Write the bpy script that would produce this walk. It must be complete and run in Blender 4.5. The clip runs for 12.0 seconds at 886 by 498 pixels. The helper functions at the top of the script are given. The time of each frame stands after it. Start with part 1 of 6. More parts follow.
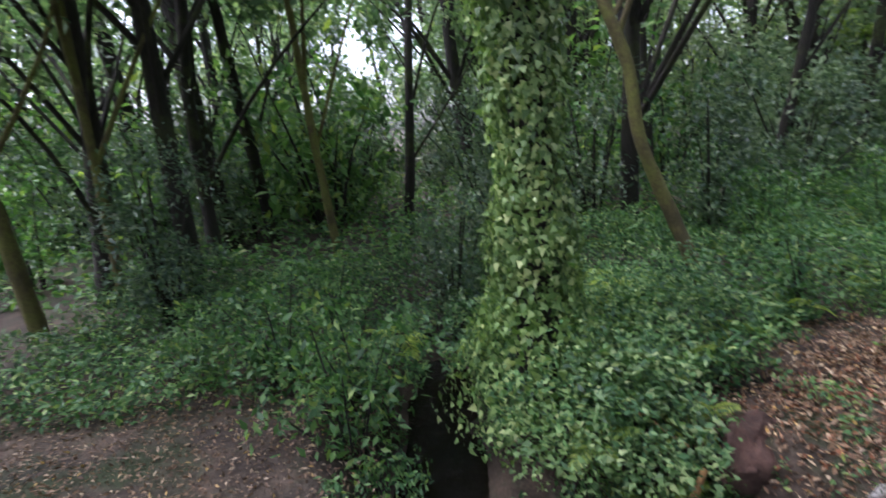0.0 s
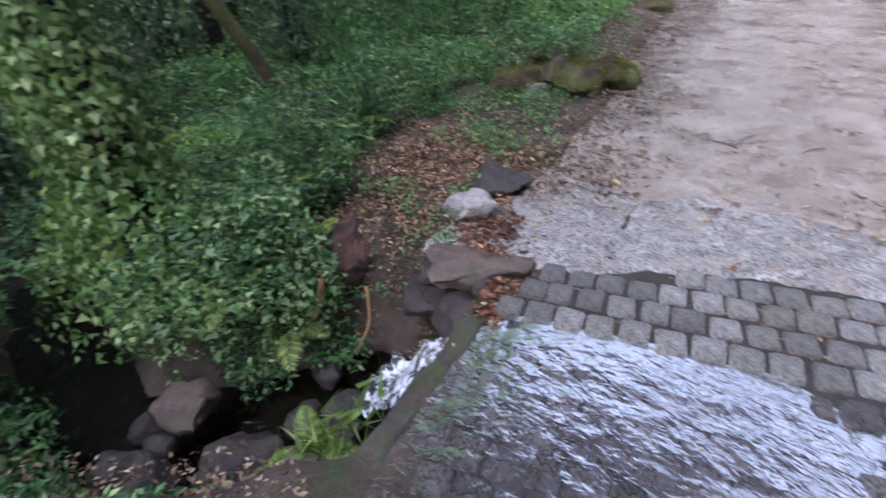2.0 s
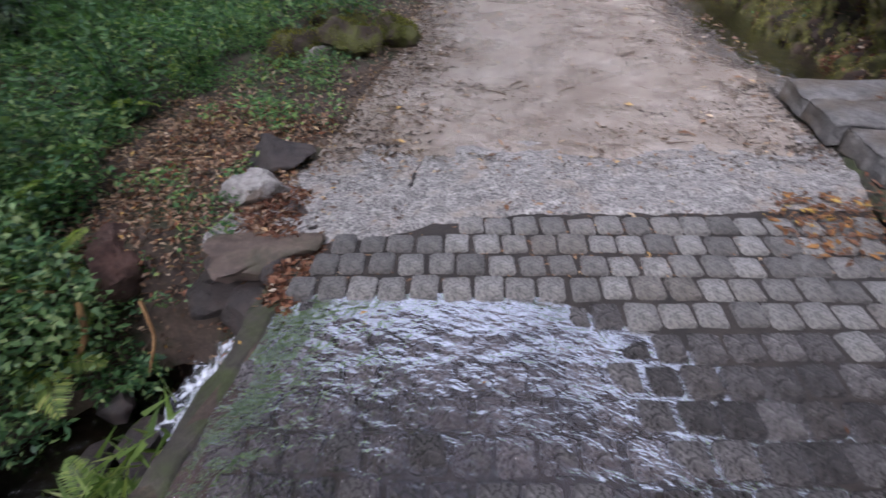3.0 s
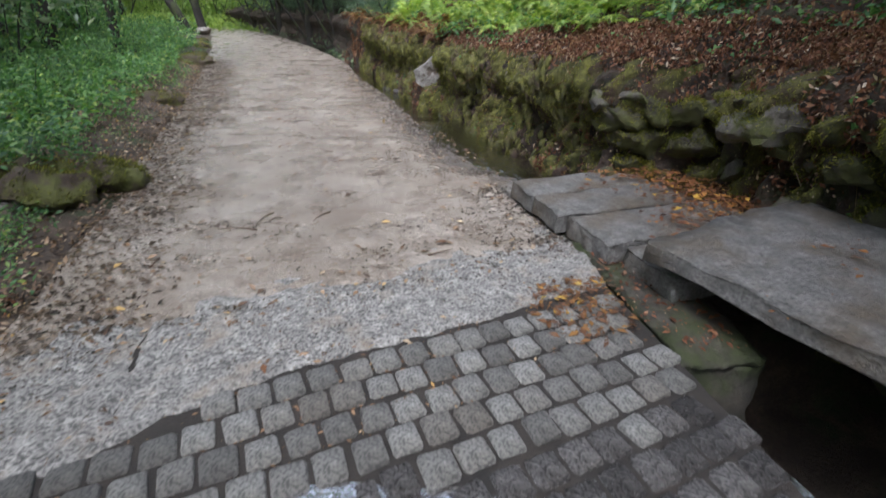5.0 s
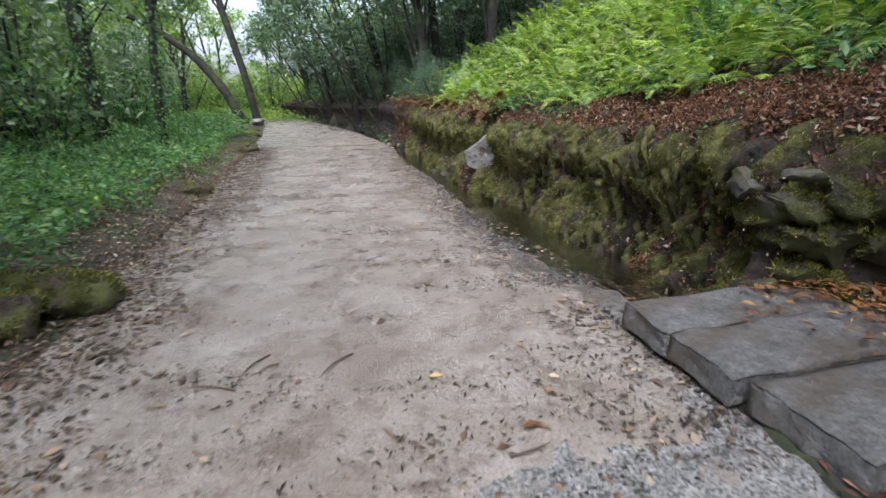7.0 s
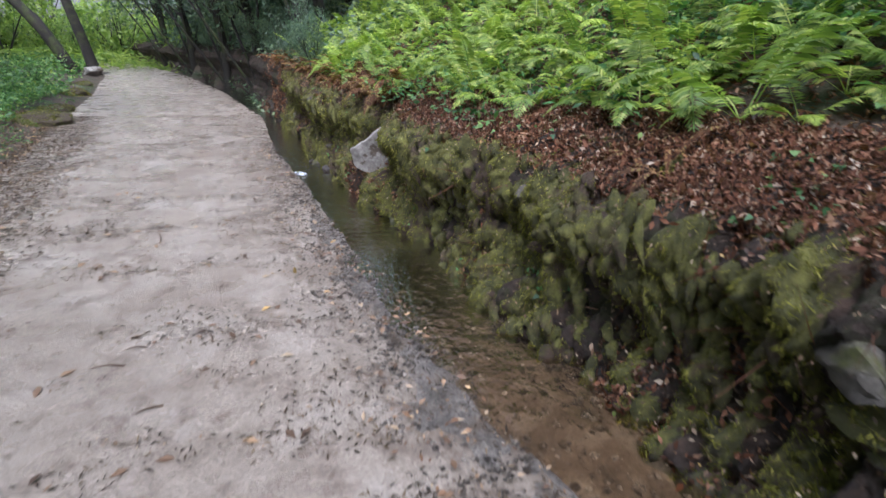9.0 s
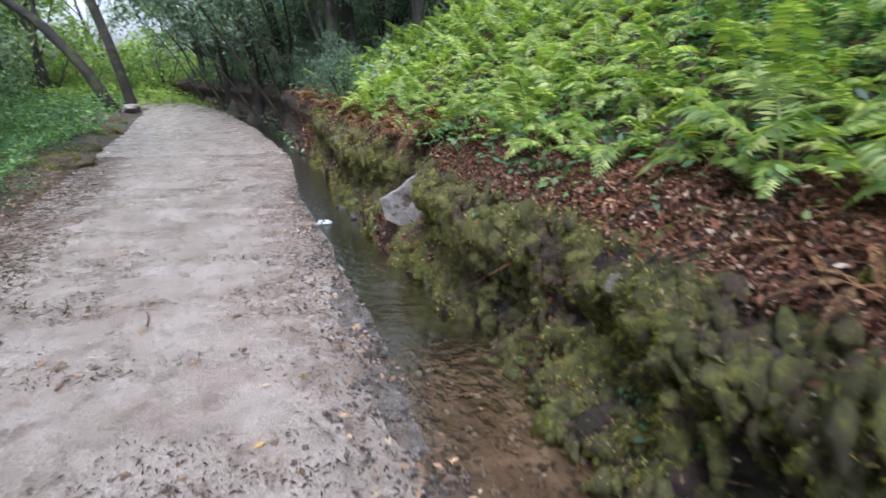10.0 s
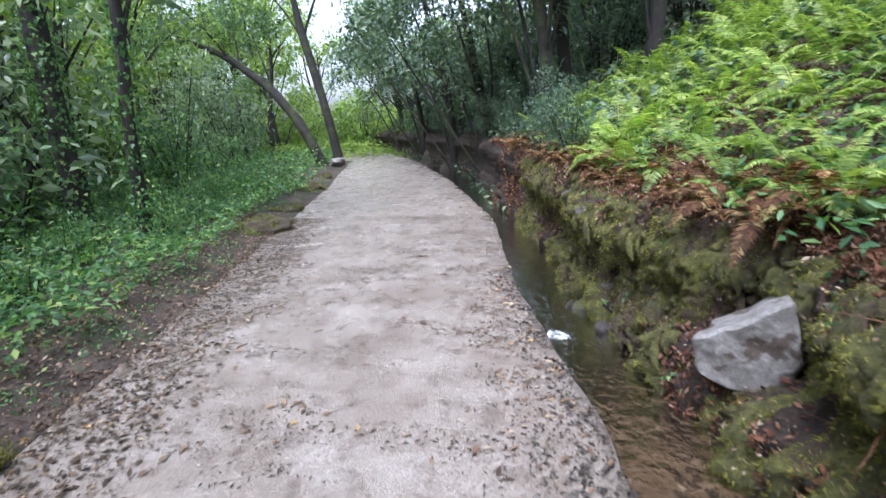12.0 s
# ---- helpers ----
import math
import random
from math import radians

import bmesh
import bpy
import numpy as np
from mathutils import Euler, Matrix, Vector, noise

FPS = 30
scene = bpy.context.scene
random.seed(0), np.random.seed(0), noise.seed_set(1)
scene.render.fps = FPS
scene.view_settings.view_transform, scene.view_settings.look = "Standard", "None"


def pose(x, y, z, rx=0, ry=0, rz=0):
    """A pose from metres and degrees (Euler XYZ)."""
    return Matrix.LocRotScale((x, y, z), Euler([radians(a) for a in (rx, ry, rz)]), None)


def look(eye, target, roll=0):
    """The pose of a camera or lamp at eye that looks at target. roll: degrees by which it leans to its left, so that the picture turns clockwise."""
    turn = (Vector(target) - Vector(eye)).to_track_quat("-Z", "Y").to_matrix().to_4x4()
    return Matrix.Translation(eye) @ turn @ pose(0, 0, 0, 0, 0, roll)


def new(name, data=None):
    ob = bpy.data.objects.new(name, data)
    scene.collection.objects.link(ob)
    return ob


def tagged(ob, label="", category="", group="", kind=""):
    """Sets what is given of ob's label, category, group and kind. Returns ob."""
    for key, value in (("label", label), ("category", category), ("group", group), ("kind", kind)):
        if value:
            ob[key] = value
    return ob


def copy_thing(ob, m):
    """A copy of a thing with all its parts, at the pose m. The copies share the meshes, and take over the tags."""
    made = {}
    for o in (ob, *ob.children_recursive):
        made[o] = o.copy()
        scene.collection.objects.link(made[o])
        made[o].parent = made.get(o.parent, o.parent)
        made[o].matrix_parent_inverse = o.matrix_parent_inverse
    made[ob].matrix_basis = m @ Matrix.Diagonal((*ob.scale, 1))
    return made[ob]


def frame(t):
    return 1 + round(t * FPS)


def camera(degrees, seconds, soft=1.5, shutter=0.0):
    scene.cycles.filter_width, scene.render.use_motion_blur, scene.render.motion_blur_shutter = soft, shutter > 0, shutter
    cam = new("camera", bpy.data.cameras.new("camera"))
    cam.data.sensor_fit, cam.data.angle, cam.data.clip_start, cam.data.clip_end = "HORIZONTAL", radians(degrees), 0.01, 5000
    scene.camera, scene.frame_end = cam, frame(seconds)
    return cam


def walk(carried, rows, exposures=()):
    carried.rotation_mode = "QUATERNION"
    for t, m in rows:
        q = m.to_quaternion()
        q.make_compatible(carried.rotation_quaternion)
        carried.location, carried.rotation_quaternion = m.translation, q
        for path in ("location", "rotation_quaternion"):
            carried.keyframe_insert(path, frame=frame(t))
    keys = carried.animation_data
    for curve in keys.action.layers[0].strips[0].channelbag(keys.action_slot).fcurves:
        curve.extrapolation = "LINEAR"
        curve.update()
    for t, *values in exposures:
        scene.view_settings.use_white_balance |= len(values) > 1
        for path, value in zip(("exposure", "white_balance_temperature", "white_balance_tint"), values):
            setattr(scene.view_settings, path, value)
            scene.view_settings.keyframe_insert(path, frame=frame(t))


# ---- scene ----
cam = camera(85.0, 12.0, soft=1.5, shutter=0.4)
PATH = [
    (0, (0.945, 0.266, 1.658), (-0.988, 0.415, 1.165), -5.3),
    (0.5, (0.97, 0.251, 1.626), (-0.873, 0.668, 0.971), -6.0),
    (1, (1.005, 0.317, 1.636), (-0.682, 1.004, 0.81), -6.1),
    (1.5, (1.036, 0.391, 1.637), (-0.401, 1.345, 0.626), -5.6),
    (2, (1.104, 0.493, 1.614), (-0.035, 1.672, 0.469), -4.5),
    (2.5, (1.224, 0.604, 1.609), (0.373, 1.934, 0.381), -3.7),
    (3, (1.325, 0.703, 1.577), (0.756, 2.13, 0.297), -1.9),
    (3.5, (1.41, 0.809, 1.558), (1.095, 2.279, 0.239), -0.2),
    (3.7, (1.435, 0.84, 1.546), (1.214, 2.334, 0.235), 0.6),
    (5.3, (1.51, 1.217, 1.502), (1.702, 3.035, 0.69), 0.5),
    (5.5, (1.535, 1.303, 1.481), (1.694, 3.145, 0.719), 0.4),
    (6, (1.55, 1.589, 1.455), (1.628, 3.475, 0.795), 0.2),
    (6.5, (1.454, 1.993, 1.355), (1.457, 3.894, 0.733), -1.4),
    (6.7, (1.428, 2.181, 1.313), (1.394, 4.088, 0.71), -1.6),
    (8.3, (1.447, 3.765, 1.579), (1.802, 5.556, 0.762), 0.8),
    (8.5, (1.536, 3.951, 1.623), (1.904, 5.731, 0.79), 1.2),
    (9, (1.68, 4.431, 1.692), (2.076, 6.22, 0.891), 1.6),
    (9.5, (1.737, 4.947, 1.738), (2.14, 6.761, 0.998), 0.7),
    (10, (1.743, 5.429, 1.732), (2.019, 7.28, 1.027), 0.3),
    (10.5, (1.644, 5.944, 1.738), (1.677, 7.834, 1.085), -1.1),
    (11, (1.53, 6.426, 1.752), (1.294, 8.324, 1.167), -2.8),
    (11.5, (1.193, 7.279, 1.69), (0.814, 9.159, 1.121), -3.6),
    (12, (0.994, 7.782, 1.722), (0.57, 9.663, 1.19), -3.7),
]
EXPOSURES = [(0.0, 1.9, 5700, 22), (1.0, 2.1, 5250, 25), (2.0, 1.68, 5350, 25), (3.5, 1.3, 5800, 21), (5.5, 1.4, 5750, 11), (9.5, 1.5, 5500, 17), (12.0, 1.72, 5350, 17)]
walk(cam, [(t, look(eye, target, roll)) for t, eye, target, roll in PATH], exposures=EXPOSURES)

# ---------------------------------------------------------------- world and light
SUN_UP, SUN_ROUND = 62.0, 190.0
world = bpy.data.worlds.new("sky_world")
scene.world = world
world.use_nodes = True
wn, wl = world.node_tree.nodes, world.node_tree.links
sky = wn.new("ShaderNodeTexSky")
sky.sky_type = "NISHITA"
sky.sun_disc = False
sky.sun_elevation, sky.sun_rotation = radians(SUN_UP), radians(SUN_ROUND)
sky.air_density, sky.dust_density, sky.ozone_density = 1.0, 4.0, 1.0
bgn = wn["Background"]
bgn.inputs["Strength"].default_value = 0.15
grey = wn.new("ShaderNodeHueSaturation")
grey.inputs["Saturation"].default_value = 0.35
wl.new(sky.outputs["Color"], grey.inputs["Color"])
wl.new(grey.outputs["Color"], bgn.inputs["Color"])
sun_data = bpy.data.lights.new("sun", "SUN")
sun_data.energy, sun_data.angle, sun_data.color = 1.5, radians(30), (1.0, 0.98, 0.95)
sun = new("sun", sun_data)
a, e = radians(SUN_ROUND), radians(SUN_UP)
sun.matrix_world = look((0, 0, 30), (-math.sin(a) * math.cos(e) * 10, -math.cos(a) * math.cos(e) * 10, 30 - math.sin(e) * 10))

# ---------------------------------------------------------------- materials


def node(nt, kind, **inputs):
    n = nt.nodes.new(kind)
    for k, v in inputs.items():
        n.inputs[k.replace("_", " ")].default_value = v
    return n


def ramp(nt, fac, stops):
    r = nt.nodes.new("ShaderNodeValToRGB")
    els = r.color_ramp.elements
    while len(els) < len(stops):
        els.new(0.5)
    for el, (p, c) in zip(els, stops):
        el.position, el.color = p, (*c, 1)
    nt.links.new(fac, r.inputs["Fac"])
    return r.outputs["Color"]


def noise_tex(nt, scale, detail=6.0, rough=0.6, stretch=None, objspace=True):
    co = nt.nodes.new("ShaderNodeTexCoord")
    out = co.outputs["Object"]
    if stretch:
        m = nt.nodes.new("ShaderNodeMapping")
        m.inputs["Scale"].default_value = stretch
        nt.links.new(out, m.inputs["Vector"])
        out = m.outputs["Vector"]
    n = node(nt, "ShaderNodeTexNoise", Scale=scale, Detail=detail, Roughness=rough)
    nt.links.new(out, n.inputs["Vector"])
    return n.outputs["Fac"]


def mixc(nt, fac, a_, b_, mode="MIX"):
    m = nt.nodes.new("ShaderNodeMix")
    m.data_type, m.blend_type = "RGBA", mode
    for sock, v in ((m.inputs["Factor"], fac), (m.inputs["A"], a_), (m.inputs["B"], b_)):
        if isinstance(v, (int, float)):
            sock.default_value = v
        elif isinstance(v, tuple):
            sock.default_value = (*v, 1)
        else:
            nt.links.new(v, sock)
    return m.outputs["Result"]


def base_mat(name):
    m = bpy.data.materials.new(name)
    m.use_nodes = True
    return m, m.node_tree, m.node_tree.nodes["Principled BSDF"]


def rough_mat(name, stops, scale, fine, rough=0.85, bump=0.4, bump_scale=None, stretch=None, second=None, dist=0.02, damp=None, speck=0.0):
    """A coarse natural surface: a ramp over a large noise, a fine grain over it, relief from both.
    second = (colour, scale, low, high): patches of another growth or stain."""
    m, nt, p = base_mat(name)
    big = noise_tex(nt, scale, 5, 0.6, stretch)
    col = ramp(nt, big, stops)
    small = noise_tex(nt, fine, 8, 0.7, stretch)
    grain = ramp(nt, small, [(0.25, (0.35, 0.35, 0.35)), (0.75, (1.35, 1.35, 1.35))])
    col = mixc(nt, 0.75, col, grain, "MULTIPLY")
    if speck:
        col = mixc(nt, speck, col, ramp(nt, noise_tex(nt, 62.0, 3, 0.5), [(0.42, (0.3, 0.3, 0.3)), (0.5, (1, 1, 1)), (0.6, (1.0, 1.0, 1.0)), (0.68, (1.6, 1.58, 1.55))]), "MULTIPLY")
    if second:
        colour, sc, lo, hi = second
        msk = ramp(nt, noise_tex(nt, sc, 6, 0.65), [(lo, (0, 0, 0)), (hi, (1, 1, 1))])
        tint = mixc(nt, 0.8, colour, grain, "MULTIPLY")
        col = mixc(nt, msk, col, tint)
    nt.links.new(col, p.inputs["Base Color"])
    p.inputs["Roughness"].default_value = rough
    if damp:
        nt.links.new(ramp(nt, noise_tex(nt, damp, 4, 0.6), [(0.34, (rough - 0.12,) * 3), (0.68, (rough + 0.16,) * 3)]), p.inputs["Roughness"])
    b = node(nt, "ShaderNodeBump", Strength=bump, Distance=dist)
    nt.links.new(small if bump_scale is None else noise_tex(nt, bump_scale, 8, 0.7), b.inputs["Height"])
    nt.links.new(b.outputs["Normal"], p.inputs["Normal"])
    return m


def leaf_mat(name, stops, rough=0.45, thin=0.35, sheen=0.5, glow=(1.3, 1.5, 0.6)):
    """Leaves: colour varies leaf by leaf and over patches; some light passes through."""
    m, nt, p = base_mat(name)
    g = nt.nodes.new("ShaderNodeNewGeometry")
    col = ramp(nt, g.outputs["Random Per Island"], stops)
    patch = ramp(nt, noise_tex(nt, 0.9, 3), [(0.3, (0.6, 0.6, 0.62)), (0.7, (1.25, 1.25, 1.1))])
    col = mixc(nt, 0.8, col, patch, "MULTIPLY")
    oi = nt.nodes.new("ShaderNodeObjectInfo")
    own = ramp(nt, oi.outputs["Random"], [(0.0, (0.8, 0.85, 0.85)), (1.0, (1.2, 1.12, 1.0))])
    col = mixc(nt, 1.0, col, own, "MULTIPLY")
    nt.links.new(col, p.inputs["Base Color"])
    p.inputs["Roughness"].default_value = rough
    p.inputs["Specular IOR Level"].default_value = sheen
    tr = nt.nodes.new("ShaderNodeBsdfTranslucent")
    nt.links.new(mixc(nt, 1.0, col, glow, "MULTIPLY"), tr.inputs["Color"])
    mx = nt.nodes.new("ShaderNodeMixShader")
    mx.inputs["Fac"].default_value = thin
    nt.links.new(p.outputs["BSDF"], mx.inputs[1])
    nt.links.new(tr.outputs["BSDF"], mx.inputs[2])
    nt.links.new(mx.outputs["Shader"], nt.nodes["Material Output"].inputs["Surface"])
    return m


def water_mat(name, tint, scale, strength, rough=0.04, stretch=None, dist=0.02, ior=1.28):
    m, nt, p = base_mat(name)
    nt.nodes.remove(p)
    h = noise_tex(nt, scale, 4, 0.55, stretch)
    b = node(nt, "ShaderNodeBump", Strength=strength, Distance=dist)
    nt.links.new(h, b.inputs["Height"])
    fr = node(nt, "ShaderNodeFresnel", IOR=ior)
    nt.links.new(b.outputs["Normal"], fr.inputs["Normal"])
    t = nt.nodes.new("ShaderNodeBsdfTransparent")
    t.inputs["Color"].default_value = (*tint, 1)
    g = node(nt, "ShaderNodeBsdfGlossy", Roughness=rough)
    nt.links.new(b.outputs["Normal"], g.inputs["Normal"])
    mx = nt.nodes.new("ShaderNodeMixShader")
    nt.links.new(fr.outputs["Fac"], mx.inputs["Fac"])
    nt.links.new(t.outputs["BSDF"], mx.inputs[1])
    nt.links.new(g.outputs["BSDF"], mx.inputs[2])
    nt.links.new(mx.outputs["Shader"], nt.nodes["Material Output"].inputs["Surface"])
    return m


def piece_mat(name, stops, fine, rough, bump=0.5, spread=0.35):
    """Stone pieces that differ from one another."""
    m, nt, p = base_mat(name)
    oi = nt.nodes.new("ShaderNodeObjectInfo")
    g = nt.nodes.new("ShaderNodeNewGeometry")
    add = nt.nodes.new("ShaderNodeMath")
    add.operation = "ADD"
    nt.links.new(oi.outputs["Random"], add.inputs[0])
    nt.links.new(g.outputs["Random Per Island"], add.inputs[1])
    fr = nt.nodes.new("ShaderNodeMath")
    fr.operation = "FRACT"
    nt.links.new(add.outputs[0], fr.inputs[0])
    col = ramp(nt, fr.outputs[0], stops)
    small = noise_tex(nt, fine, 8, 0.75)
    grain = ramp(nt, small, [(0.25, (1 - spread,) * 3), (0.75, (1 + spread,) * 3)])
    col = mixc(nt, 1.0, col, grain, "MULTIPLY")
    col = mixc(nt, 0.8, col, ramp(nt, noise_tex(nt, 70.0, 3, 0.5), [(0.42, (0.35, 0.35, 0.35)), (0.5, (1, 1, 1)), (0.6, (1, 1, 1)), (0.68, (1.5, 1.48, 1.45))]), "MULTIPLY")
    stain = ramp(nt, noise_tex(nt, 5.0, 4), [(0.4, (1, 1, 1)), (0.75, (0.55, 0.5, 0.42))])
    col = mixc(nt, 0.7, col, stain, "MULTIPLY")
    nt.links.new(col, p.inputs["Base Color"])
    rr = ramp(nt, noise_tex(nt, 14.0, 4), [(0.3, (rough - 0.15,) * 3), (0.7, (min(1, rough + 0.15),) * 3)])
    nt.links.new(rr, p.inputs["Roughness"])
    b = node(nt, "ShaderNodeBump", Strength=1.0, Distance=0.025)
    nt.links.new(small, b.inputs["Height"])
    nt.links.new(b.outputs["Normal"], p.inputs["Normal"])
    return m


M_SOIL = rough_mat("forest_soil", [(0.3, (0.026, 0.018, 0.013)), (0.5, (0.06, 0.042, 0.03)), (0.7, (0.12, 0.085, 0.06))], 2.5, 40, 0.95, 0.8,
                   second=((0.03, 0.042, 0.014), 1.6, 0.5, 0.62), dist=0.03)
M_PATH = rough_mat("packed_granite_sand", [(0.25, (0.18, 0.14, 0.107)), (0.5, (0.275, 0.23, 0.187)), (0.75, (0.35, 0.306, 0.262))], 1.6, 60, 0.28, 1.0,
                   second=((0.125, 0.09, 0.068), 5.5, 0.5, 0.72), dist=0.012, damp=2.6)
M_STRIP = rough_mat("rough_grey_granite", [(0.3, (0.19, 0.178, 0.165)), (0.7, (0.41, 0.39, 0.365))], 9.0, 24, 0.42, 1.0,
                    second=((0.27, 0.225, 0.18), 4.5, 0.54, 0.68), dist=0.03, speck=0.9)
M_APRON = rough_mat("wet_granite_apron", [(0.3, (0.09, 0.078, 0.066)), (0.7, (0.235, 0.21, 0.188))], 8.0, 22, 0.3, 1.0,
                    second=((0.13, 0.095, 0.065), 3.2, 0.5, 0.62), dist=0.03, speck=0.7)
M_WALLSTONE = rough_mat("dark_wall_stone", [(0.3, (0.02, 0.016, 0.012)), (0.7, (0.085, 0.068, 0.052))], 4.5, 26, 0.85, 1.0,
                        second=((0.062, 0.064, 0.015), 3.8, 0.4, 0.52), dist=0.03)
M_PEBBLE = piece_mat("pebble", [(0.0, (0.05, 0.04, 0.033)), (0.5, (0.14, 0.115, 0.095)), (0.85, (0.25, 0.22, 0.19)), (1.0, (0.42, 0.38, 0.33))], 60, 0.45)
M_GRAVEL = rough_mat("ditch_gravel", [(0.3, (0.06, 0.045, 0.033)), (0.5, (0.12, 0.09, 0.066)), (0.7, (0.2, 0.165, 0.13))], 5.0, 38, 0.5, 1.0,
                     second=((0.07, 0.06, 0.025), 3.0, 0.55, 0.7), dist=0.03)
M_SLAB = rough_mat("worn_granite", [(0.3, (0.1, 0.094, 0.087)), (0.7, (0.27, 0.258, 0.245))], 7.0, 24, 0.5, 1.0,
                   second=((0.12, 0.095, 0.068), 2.2, 0.46, 0.62), dist=0.04, speck=0.45)
M_KERB = rough_mat("mossy_concrete", [(0.3, (0.018, 0.016, 0.011)), (0.7, (0.075, 0.064, 0.048))], 7.0, 22, 0.8, 1.0,
                   second=((0.034, 0.042, 0.011), 4.0, 0.42, 0.58))
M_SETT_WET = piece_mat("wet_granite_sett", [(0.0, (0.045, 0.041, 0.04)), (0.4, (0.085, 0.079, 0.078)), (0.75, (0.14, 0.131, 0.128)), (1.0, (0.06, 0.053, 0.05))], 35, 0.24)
M_SETT = piece_mat("granite_sett", [(0.0, (0.125, 0.12, 0.113)), (0.4, (0.2, 0.193, 0.182)), (0.75, (0.29, 0.283, 0.27)), (1.0, (0.165, 0.15, 0.132))], 40, 0.45)
M_JOINT = rough_mat("joint_mud", [(0.3, (0.011, 0.009, 0.007)), (0.7, (0.032, 0.024, 0.018))], 6.0, 70, 0.8, 0.7)
M_BANK = rough_mat("mossy_earth_bank", [(0.3, (0.012, 0.009, 0.007)), (0.5, (0.045, 0.029, 0.02)), (0.7, (0.1, 0.06, 0.042))], 6.5, 30, 0.95, 1.0,
                   second=((0.035, 0.034, 0.012), 5.0, 0.52, 0.6), dist=0.06)
M_MOSSROCK = rough_mat("moss_covered_rock", [(0.3, (0.035, 0.024, 0.016)), (0.7, (0.09, 0.066, 0.045))], 3.0, 50, 0.95, 0.8,
                       second=((0.075, 0.078, 0.016), 3.0, 0.46, 0.56))
M_ROCK = rough_mat("mossy_rock", [(0.3, (0.055, 0.048, 0.038)), (0.7, (0.15, 0.135, 0.115))], 3.0, 50, 0.9, 0.8,
                   second=((0.07, 0.075, 0.018), 3.5, 0.48, 0.58))
M_PALE = rough_mat("pale_broken_granite", [(0.3, (0.17, 0.15, 0.132)), (0.6, (0.33, 0.312, 0.29))], 5.0, 22, 0.7, 1.0,
                   second=((0.10, 0.075, 0.055), 4.5, 0.53, 0.6), speck=0.2)
M_WETROCK = rough_mat("wet_rock", [(0.3, (0.011, 0.009, 0.008)), (0.7, (0.048, 0.034, 0.028))], 6.0, 24, 0.5, 1.0)
M_BROWNSTONE = rough_mat("brown_granite", [(0.3, (0.055, 0.036, 0.027)), (0.7, (0.15, 0.108, 0.082))], 7.0, 24, 0.6, 0.8, second=((0.06, 0.05, 0.03), 4.0, 0.5, 0.62), speck=0.3)
M_RED = rough_mat("red_clay", [(0.3, (0.05, 0.026, 0.018)), (0.7, (0.14, 0.07, 0.052))], 9.0, 30, 0.9, 1.0, dist=0.04)
M_BARK = rough_mat("bark", [(0.3, (0.011, 0.009, 0.008)), (0.7, (0.034, 0.029, 0.022))], 2.0, 30, 0.95, 1.0, stretch=(1, 1, 0.25),
                   second=((0.045, 0.055, 0.016), 1.6, 0.5, 0.62))
M_MOSSBARK = rough_mat("mossy_bark", [(0.3, (0.06, 0.05, 0.02)), (0.7, (0.16, 0.13, 0.05))], 2.0, 40, 0.95, 1.0,
                       second=((0.14, 0.15, 0.03), 2.0, 0.42, 0.58))
M_TWIG = rough_mat("dead_twig", [(0.3, (0.05, 0.03, 0.02)), (0.7, (0.15, 0.10, 0.065))], 8.0, 40, 0.9, 0.4)
M_MOSSMASS = rough_mat("moss_cushion", [(0.25, (0.026, 0.026, 0.008)), (0.5, (0.085, 0.084, 0.019)), (0.75, (0.205, 0.198, 0.042))], 9.0, 70, 0.95, 1.0,
                       second=((0.06, 0.037, 0.023), 3.0, 0.49, 0.6), dist=0.03)
M_ROOT = rough_mat("pale_root", [(0.3, (0.22, 0.11, 0.04)), (0.7, (0.42, 0.25, 0.1))], 8.0, 40, 0.8, 0.4)

